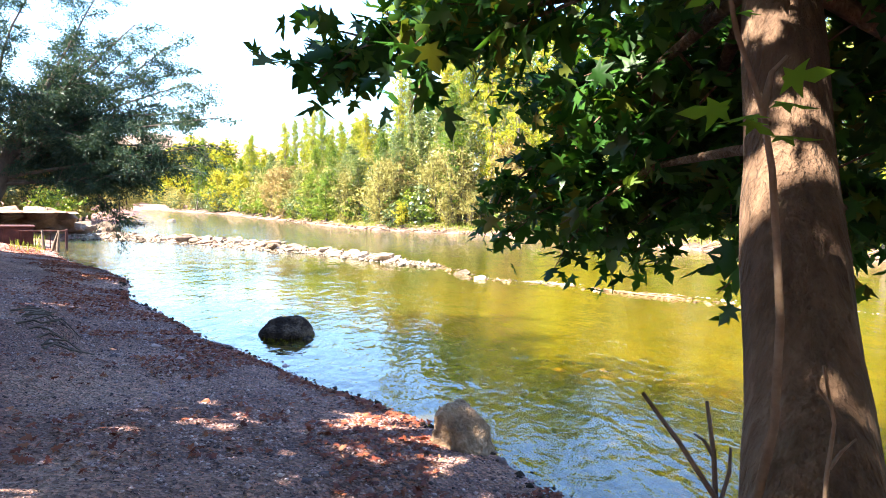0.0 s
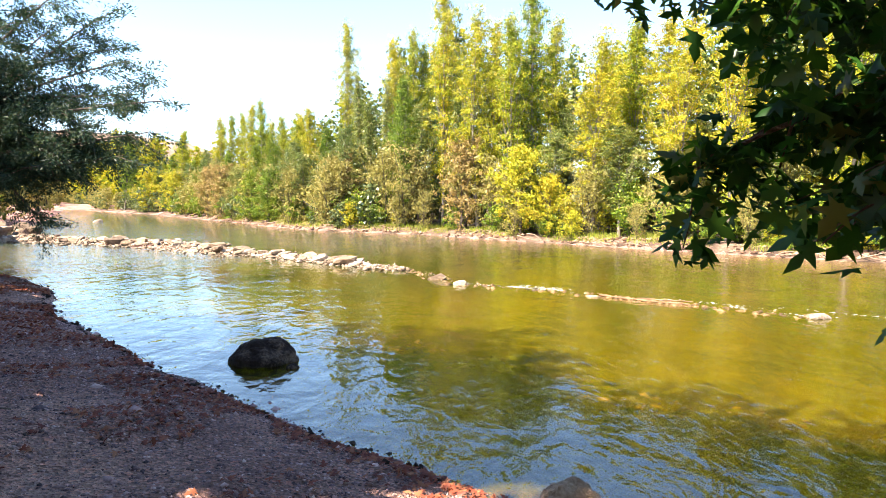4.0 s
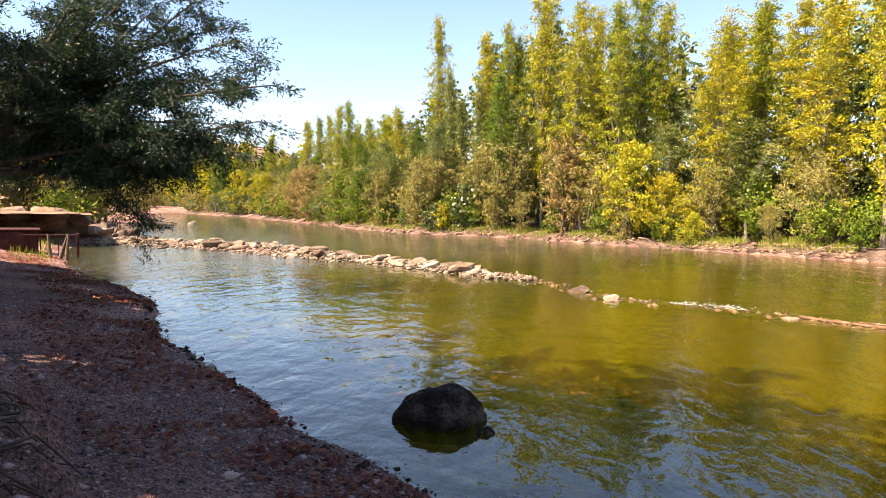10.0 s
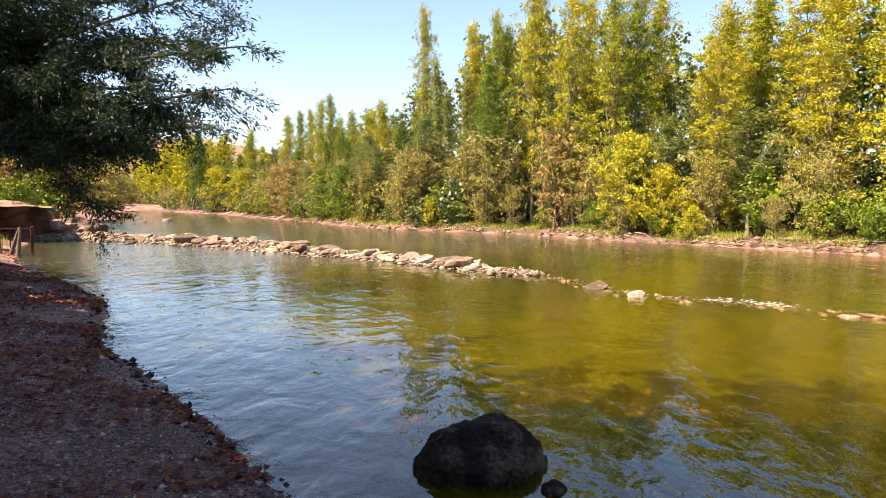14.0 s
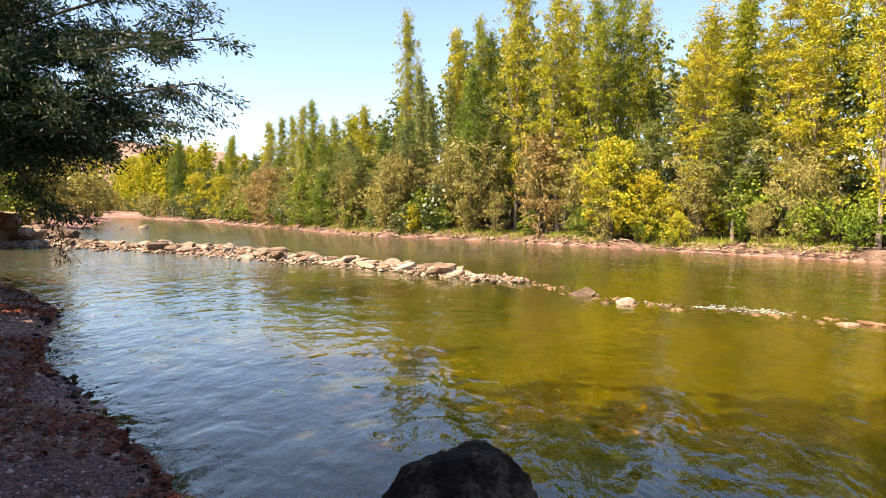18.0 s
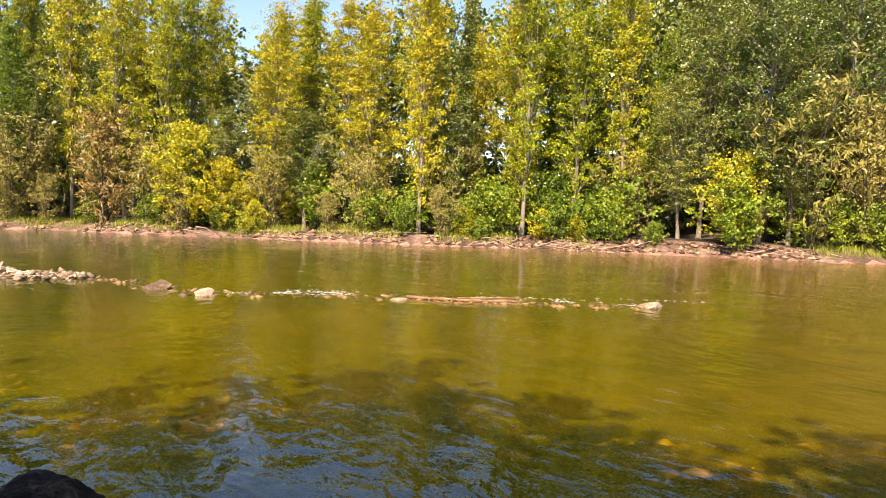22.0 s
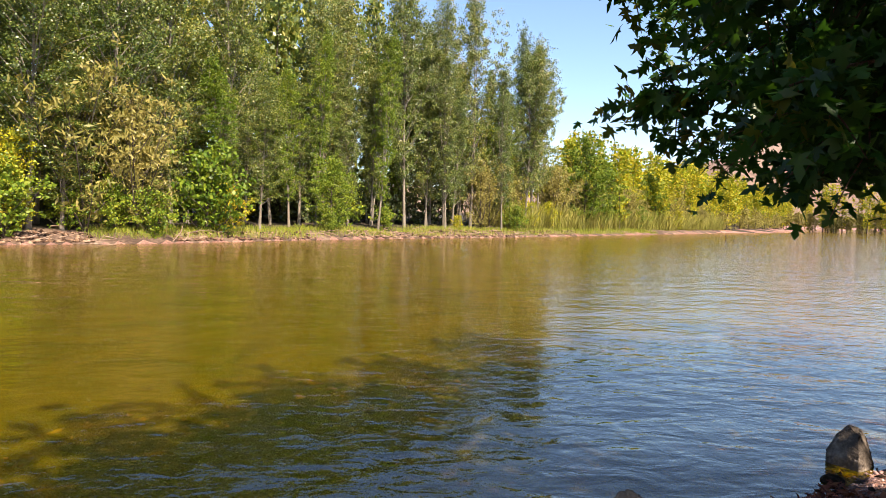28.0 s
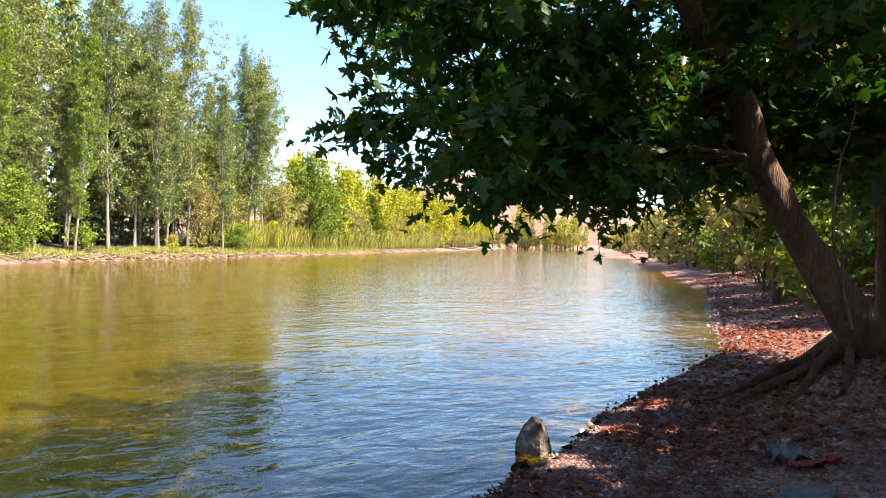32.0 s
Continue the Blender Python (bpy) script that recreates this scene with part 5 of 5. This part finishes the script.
for x in (-0.7, 0, 0.7):
    part("rib", box_mesh("rib", [((x, -0.63, 0.45), (0.06, 0.05, 0.86), 0.01)], RUST), hut)
rail = thing("railing", "low rusty steel railing beside the sluice box", "railing", at=(-16.6, 24.3, 0))
rail.rotation_euler = (0, 0, radians(38))
part("top_rail", box_mesh("top_rail", [((0, 0, 0.75), (1.7, 0.05, 0.05), 0.01)], RUST), rail)
for i in range(7):
    part("bar", box_mesh("bar", [((-0.8 + i * 0.27, 0, 0.33), (0.03, 0.03, 0.84), 0)], RUST), rail)
part("end_post", box_mesh("end_post", [((0.86, 0, 0.36), (0.1, 0.1, 0.92), 0.01)], RUST), rail)
stump = thing("broken_post", "leaning dark broken wooden posts at the shore", "posts")
for dx, lean in ((0.0, 0.35), (0.25, 0.1), (-0.3, -0.1)):
    part("post", mesh_np("post", *tubes([([(-15.6 + dx, 23.4, -0.1), (-15.6 + dx + lean * 0.4, 23.4, 0.35), (-15.6 + dx + lean * 0.9, 23.4, 0.85)], [0.07, 0.06, 0.035])], 7), TWIG, True), stump)

# ---------------------------------------------------------------- hills beyond the valley
HILL = rough_mat("red_hill", [(0.25, (0.18, 0.11, 0.08)), (0.5, (0.27, 0.18, 0.13)), (0.8, (0.36, 0.26, 0.2))], scale=0.012, fine=0.1, bumps=((0.02, 0.8, 12.0), (0.15, 0.5, 2.0)))
ya = np.radians(np.linspace(0, 360, 181))
HV, rows = [], 8
for k in range(rows):
    u = k / (rows - 1)
    for a in ya:
        deg = math.degrees(a)
        h = 34 + 26 * math.exp(-((deg - 27) / 9) ** 2) + 10 * math.exp(-((deg - 20) / 4) ** 2) + 46 * math.exp(-((deg - 241) / 9) ** 2)
        h += 9 * noise.noise(Vector((math.cos(a) * 5, math.sin(a) * 5, 0))) + 5 * noise.noise(Vector((math.cos(a) * 17, math.sin(a) * 17, u * 2)))
        R = 640 + 260 * u
        HV.append((-math.sin(a) * R, math.cos(a) * R, -8 + (h * 1.25 + 8) * math.sin(u * math.pi / 2) + 5 * noise.noise(Vector((math.cos(a) * 30, math.sin(a) * 30, u * 6))) * math.sin(u * math.pi)))
hi = np.arange(rows * 181).reshape(rows, 181)
tagged(new("hills", mesh_np("hills", HV, np.stack([hi[:-1, :-1], hi[:-1, 1:], hi[1:, 1:], hi[1:, :-1]], -1).reshape(-1, 4), HILL, True)), "bare reddish clay hills beyond the valley", "hills", kind="structure")

# ---------------------------------------------------------------- grass, reeds, driftwood on the far bank
L_REED = leaf_mat("reed_blade", [(0.14, 0.16, 0.03), (0.28, 0.28, 0.05), (0.42, 0.38, 0.09), (0.55, 0.46, 0.16)], shift=0.2)
BLADE = ([(-0.06, 0, 0), (0.06, 0, 0), (0.03, 0.6, 0.05), (0.0, 1.0, 0.16)], [(0, 1, 2, 3)])


def blades(name, label, pts, height, mat, seed, cat, width=1.0):
    r = np.random.default_rng(seed)
    n = len(pts)
    P = np.asarray(pts, float)
    P = np.column_stack([P, ground_z(P[:, 0], P[:, 1]) - 0.03])
    H = height * r.uniform(0.5, 1.2, n)
    az = r.random(n) * 6.28
    side = np.stack([np.cos(az), np.sin(az), np.zeros(n)], 1)
    lean = np.stack([-np.sin(az), np.cos(az), np.zeros(n)], 1)
    tilt = r.normal(0, 0.4, n)[:, None]
    t = np.array(BLADE[0])
    up = np.array([0, 0, 1.0])
    V = P[:, None, :] + H[:, None, None] * (width * t[None, :, 0:1] * side[:, None, :] + t[None, :, 1:2] * (up + lean * tilt)[:, None, :] + t[None, :, 2:3] * lean[:, None, :] * r.uniform(-0.6, 1.2, n)[:, None, None])
    F = np.arange(n)[:, None] * 4 + np.arange(4)[None, :]
    return tagged(new(name, mesh_np(name, V.reshape(-1, 3), F, mat)), label, cat, kind="stuff")


def strip(poly, n, lo, hi_, seed, keep, flip=1, patch=0.0):
    r = np.random.default_rng(seed)
    L = list(along(poly, 0.25))
    L = [(p, d) for q, p, d in L if keep(p)]
    out = []
    while len(out) < n:
        p, d = L[int(r.integers(len(L)))]
        if patch and noise.noise(Vector((p[0] * 0.35, p[1] * 0.35, seed))) < patch:
            continue
        o = r.uniform(lo, hi_)
        out.append(p + flip * np.array([-d[1], d[0]]) * o + d * r.normal() * 0.2)
    return out


blades("bank_grass", "bright green grass along the far river bank", strip(FAR_SHORE, 24000, 0.25, 3.4, 1, lambda p: 34 < p[0] < 90, patch=-0.55), 0.36, L_GRASS, 2, "grass", 0.42)
blades("bank_grass", "tufts of green and straw-coloured grass on the bank", strip(FAR_SHORE, 26000, 0.5, 3.2, 4, lambda p: -24 < p[0] < 36, patch=-0.12), 0.34, L_GRASS, 5, "grass", 0.4)
blades("reeds", "tall yellow-green reeds and willow wands", strip(FAR_SHORE, 16000, 1.6, 8.0, 7, lambda p: 60 < p[0] < 125), 2.6, L_REED, 8, "reeds", 0.12)
for k_ in range(22):
    x_, y_ = 60 + 62 * rr.random(), 0
    p_ = [p for q, p, d in along(FAR_SHORE, 1.0) if abs(p[0] - x_) < 1.0][0]
    plant(bushes, ("olive", "yellow", "olive", "green")[int(rr.integers(4))], p_[0] + rr.uniform(1, 3), p_[1] + rr.uniform(1.5, 4.5), rr.uniform(0.7, 1.2), rr.random() * 6.28)
blades("bank_grass", "dry grass on the near bank behind the railing", strip(NEAR_SHORE, 420, 0.4, 1.6, 9, lambda p: 22 < p[1] < 30, -1), 0.3, L_GRASS, 10, "grass", 0.6)

DRIFT = rough_mat("driftwood", [(0.2, (0.16, 0.1, 0.07)), (0.5, (0.33, 0.22, 0.16)), (0.8, (0.5, 0.37, 0.28))], scale=5, fine=40, bumps=((12, 0.5, 0.02), (60, 0.4, 0.005)), obj=True)
rd = np.random.default_rng(101)
for i, (q, p, d) in enumerate(along(FAR_SHORE, 3.3)):
    if not (-20 < p[0] < 62) or rd.random() < 0.25:
        continue
    pile = thing("driftwood_pile", "tangle of washed-up pale branches on the far bank", "driftwood", "driftwood of the far bank")
    c = p + np.array([-d[1], d[0]]) * rd.uniform(0.3, 0.9)
    for k in range(7):
        a = c + rd.normal(size=2) * np.array([1.0, 0.4])
        th = rd.normal() * 0.5 + math.atan2(d[1], d[0])
        L = rd.uniform(0.5, 1.9)
        b = a + np.array([math.cos(th), math.sin(th)]) * L
        za, zb = gz(*a) + rd.uniform(0, 0.2), gz(*b) + rd.uniform(0.0, 0.45)
        part("branch", mesh_np("branch", *tubes([(curve_pts((*a, max(za, 0.03)), (*b, max(zb, 0.05)), 5, rd, 0.12), np.linspace(rd.uniform(0.02, 0.05), 0.012, 5))], 5), DRIFT), pile)
fallen = thing("fallen_tree", "dark leafless fallen trunk leaning out over the water", "dead tree")
for pts, r0 in (([(-6.2, 55.5, 0.24), (-7.6, 56, 0.72), (-9, 56.5, 1.52), (-10, 56.8, 2.32)], 0.14), ([(-7.6, 56, 0.72), (-7.1, 55.8, 1.52), (-7, 55.8, 2.4)], 0.07), ([(-6.2, 55.5, 0.24), (-5.2, 54.7, 0.28), (-4.1, 53.6, 0.2)], 0.16), ([(-8.5, 56.3, 1.2), (-8.4, 56.3, 2.08), (-8.1, 56.3, 2.72)], 0.05)):
    part("limb", mesh_np("limb", *tubes([(pts, np.linspace(r0, r0 * 0.4, len(pts)))], 7), BARK_DARK, True), fallen)

LOG_WOOD = rough_mat("wet_log", [(0.2, (0.1, 0.05, 0.025)), (0.5, (0.24, 0.13, 0.07)), (0.8, (0.42, 0.26, 0.16))], scale=5, fine=40, bumps=((12, 0.7, 0.03), (60, 0.4, 0.005)), obj=True)
log = thing("drift_log", "long reddish drift log caught on the weir", "log")
part("trunk", mesh_np("trunk", *tubes([(curve_pts((4.9, 16.35, 0.03), (6.62, 15.0, 0.0), 12, rd, 0.05), 0.03 + 0.012 * np.sin(np.arange(12) * 2.1))], 9), LOG_WOOD, True), log)
part("branch", mesh_np("branch", *tubes([(curve_pts((5.7, 15.75, 0.04), (6.7, 15.05, 0.07), 6, rd, 0.05), np.linspace(0.022, 0.01, 6))], 7), LOG_WOOD, True), log)

# ---------------------------------------------------------------- foam on the weir
m_, nt_, out_ = mat_new("white_foam")
fo = node(nt_, "ShaderNodeBsdfPrincipled", Roughness=0.6)
nt_.links.new(ramp(nt_, noise_tex(nt_, coords(nt_), 14, 3), [(0.3, (0.22, 0.23, 0.16)), (0.7, (0.5, 0.5, 0.45))]), fo.inputs["Base Color"])
nt_.links.new(fo.outputs[0], out_.inputs[0])
FOAM = m_
OCTA = ([(0.5, 0, 0), (0, 0.5, 0), (-0.5, 0, 0), (0, -0.5, 0), (0.05, 0.02, 0.36), (0, 0, -0.3)], [(0, 1, 4), (1, 2, 4), (2, 3, 4), (3, 0, 4), (1, 0, 5), (2, 1, 5), (3, 2, 5), (0, 3, 5)])


def lumps(name, label, P, S, flat, mat, seed, cat):
    """Many small uneven lumps in one object."""
    r = np.random.default_rng(seed)
    n = len(P)
    t = np.array(OCTA[0])[None] * (1 + 0.35 * r.normal(size=(n, 6, 1)).clip(-1.5, 1.5))
    az = r.random(n) * 6.28
    c, s = np.cos(az)[:, None], np.sin(az)[:, None]
    el = r.uniform(0.55, 1.0, n)[:, None]
    X = (t[..., 0] * c - t[..., 1] * s * el) * S[:, None]
    Y = (t[..., 0] * s + t[..., 1] * c * el) * S[:, None]
    Z = t[..., 2] * S[:, None] * flat
    V = np.stack([X, Y, Z], -1) + np.asarray(P)[:, None, :]
    F = np.concatenate([np.arange(n)[:, None] * 6 + np.array(f)[None, :] for f in OCTA[1]])
    return tagged(new(name, mesh_np(name, V.reshape(-1, 3), F, mat)), label, cat, kind="stuff")


rf = np.random.default_rng(111)
FP = []
WL = [(p, d) for q, p, d in along(WEIR, 0.1) if p[0] > 1.4]
while len(FP) < 180:
    p, d = WL[int(rf.integers(len(WL)))]
    if noise.noise(Vector((p[0] * 0.8, p[1] * 0.8, 7))) < 0.12:
        continue
    FP.append((*(p + np.array([-d[1], d[0]]) * (0.25 + abs(rf.normal()) * 0.35) + d * rf.normal() * 0.1), 0.004))
for cx, cy, sx_, n_ in ((2.2, 18.2, 0.4, 24), (3.0, 17.85, 0.4, 20), (3.9, 17.35, 0.4, 26), (8.5, 14.0, 0.3, 24), (7.4, 15.4, 0.6, 24), (9.6, 14.3, 0.7, 24), (14.0, 31.0, 0.4, 14), (-18.5, 37.5, 0.8, 40), (-20.5, 36.5, 0.8, 40)):
    for k in range(n_):
        u_ = rf.normal() * sx_
        FP.append((cx + 0.82 * u_ + rf.normal() * 0.05, cy - 0.57 * u_ + rf.normal() * 0.08, 0.004))
lumps("foam", "white broken water along the weir", np.array(FP), rf.uniform(0.03, 0.12, len(FP)), 0.09, FOAM, 112, "foam")

# clods and stones washed out of the far bank
CLOD = rough_mat("bank_clod", [(0.2, (0.06, 0.03, 0.018)), (0.5, (0.19, 0.105, 0.062)), (0.8, (0.4, 0.27, 0.18))], scale=3, fine=25, bumps=((8, 0.6, 0.04), (40, 0.5, 0.01)), rough=0.95, obj=True, island=0.8)
FB = np.array(strip(FAR_SHORE, 9000, 0.02, 1.7, 141, lambda p: -30 < p[0] < 70, patch=-0.25))
FB = np.column_stack([FB, ground_z(FB[:, 0], FB[:, 1])])
lumps("bank_stones", "reddish clods and stones along the far waterline", FB, 0.07 + 0.38 * rf.random(len(FB)) ** 3, 0.7, CLOD, 142, "stones")

# small loose stones of the weir
WET_STONE = rough_mat("wet_stone", [(0.2, (0.05, 0.03, 0.012)), (0.5, (0.15, 0.085, 0.03)), (0.8, (0.3, 0.18, 0.08))], scale=3, fine=25, bumps=((8, 0.6, 0.04), (40, 0.5, 0.01)), rough=0.5, obj=True, island=0.5)
SP = []
while len(SP) < 5200:
    q, p, d = wl[int(rf.random() ** 1.25 * 0.66 * len(wl))]
    i_ = min(range(0, len(WEIR)), key=lambda k: abs(WEIR[k][0] - p[0]) + abs(WEIR[k][1] - p[1]))
    x, y = p + np.array([-d[1], d[0]]) * rf.normal() * WEIR_HALF[i_] * 0.5
    SP.append((x, y, rf.uniform(0.0, 0.07)))
SP = np.array(SP)
SP[:, 2] += np.maximum(-0.02, ground_z(SP[:, 0], SP[:, 1]))
lumps("weir_gravel", "small pale stones heaped between the weir's stones", np.array(SP), 0.07 + 0.24 * rf.random(len(SP)) ** 2, 0.62, ROCK_PALE, 113, "stones")

BP = []
for k in range(1500):
    q, p, d = wl[int((0.5 + 0.5 * rf.random()) * (len(wl) - 1))]
    x, y = p + np.array([-d[1], d[0]]) * rf.normal() * 0.22
    BP.append((x, y, -0.035 + 0.03 * rf.random()))
lumps("weir_gravel", "brown algae-covered stones barely breaking the surface", np.array(BP), 0.06 + 0.22 * rf.random(len(BP)) ** 2, 0.45, WET_STONE, 114, "stones")

# ---------------------------------------------------------------- gravel and fallen leaves on the near bank
PEB = rough_mat("bank_pebble", [(0.15, (0.052, 0.034, 0.036)), (0.45, (0.17, 0.105, 0.102)), (0.7, (0.32, 0.2, 0.185)), (0.95, (0.52, 0.38, 0.33))], scale=9, fine=70, bumps=((20, 0.4, 0.01), (80, 0.4, 0.004)), rough=0.85, island=0.7, tone=1.2)
NS = [(p, d) for q, p, d in along(NEAR_SHORE, 0.05) if -16 < p[0] < 9 and p[1] < 24]
rp = np.random.default_rng(121)


def on_bank(n, spread, lo, power=1.0):
    k = rp.integers(0, len(NS), n)
    P = np.array([NS[i][0] for i in k])
    D = np.array([NS[i][1] for i in k])
    o = lo + spread * rp.random(n) ** power
    Q = P + np.stack([D[:, 1], -D[:, 0]], 1) * o[:, None] + D * rp.normal(size=(n, 1)) * 0.3
    return np.column_stack([Q, ground_z(Q[:, 0], Q[:, 1])])


NEARBY = [i for i, (p, d) in enumerate(NS) if -7 < p[0] < 5]
keep_all, NS = NS, [NS[i] for i in NEARBY]
Q = on_bank(30000, 3.4, -0.2, 1.15)
lumps("gravel", "dense dark stone chips covering the bank", Q, 0.016 + 0.034 * rp.random(len(Q)) ** 2.0, 0.75, PEB, 129, "gravel")
NS = keep_all
Q = on_bank(16000, 4.2, -0.25, 1.5)
lumps("gravel", "dark mixed gravel on the shaded bank", Q, 0.013 + 0.05 * rp.random(len(Q)) ** 2.5, 0.8, PEB, 122, "gravel")
Q = on_bank(900, 3.0, -0.5, 1.2)
lumps("gravel", "larger rough stones among the gravel", Q, 0.06 + 0.08 * rp.random(len(Q)) ** 2, 0.75, PEB, 123, "gravel")
Q = on_bank(1500, 0.35, -0.2, 1.0)
lumps("gravel", "wet dark stones along the waterline", Q, 0.03 + 0.09 * rp.random(len(Q)) ** 2, 0.8, ROCK, 124, "gravel")
Q = on_bank(2600, 5.0, -5.2, 1.0)
lumps("river_stones", "rounded brown stones on the river bed", Q, 0.06 + 0.22 * rp.random(len(Q)) ** 2, 0.5, PEB, 125, "stones")


def litter(name, label, Q, seed, size):
    r = np.random.default_rng(seed)
    V, F = scatter_leaves(r, Q + np.array([0, 0, 0.025]), size * r.uniform(0.5, 1.2, len(Q)), *LOBED, up=3.2)
    return tagged(new(name, mesh_np(name, V, F, L_LITTER)), label, "fallen leaves", kind="stuff")


Q = on_bank(18000, 1.7, 0.0, 1.7)
Q = Q[[noise.noise(Vector(q) * 0.9) > -0.08 for q in Q]]
litter("fallen_leaves", "red-brown fallen leaves along the waterline", Q, 126, 0.06)
Q = on_bank(8000, 4.5, 0.3, 1.0)
Q = Q[[noise.noise(Vector(q) * 0.7 + Vector((5, 0, 0))) > 0.1 for q in Q]]
litter("fallen_leaves", "dry red leaves scattered over the gravel", Q, 127, 0.06)
Q = np.column_stack([rp.normal(2.9, 0.9, 1800), rp.normal(0.1, 1.1, 1800)])
Q = np.column_stack([Q, ground_z(Q[:, 0], Q[:, 1])])
Q = Q[Q[:, 2] > 0.05]
litter("fallen_leaves", "orange-red leaves heaped between the roots", Q, 128, 0.075)
BANK_DOWN = [(p, d) for q, p, d in along(NEAR_SHORE, 0.1) if 5 < p[0] < 24]
NS = BANK_DOWN
Q = on_bank(5000, 5.0, 0.1, 1.2)
litter("fallen_leaves", "red-brown leaves under the trees downstream", Q, 130, 0.09)
Q = on_bank(6000, 6.0, -0.2, 1.2)
lumps("gravel", "dark gravel along the shaded shore downstream", Q, 0.03 + 0.1 * rp.random(len(Q)) ** 2.5, 0.75, PEB, 131, "gravel")
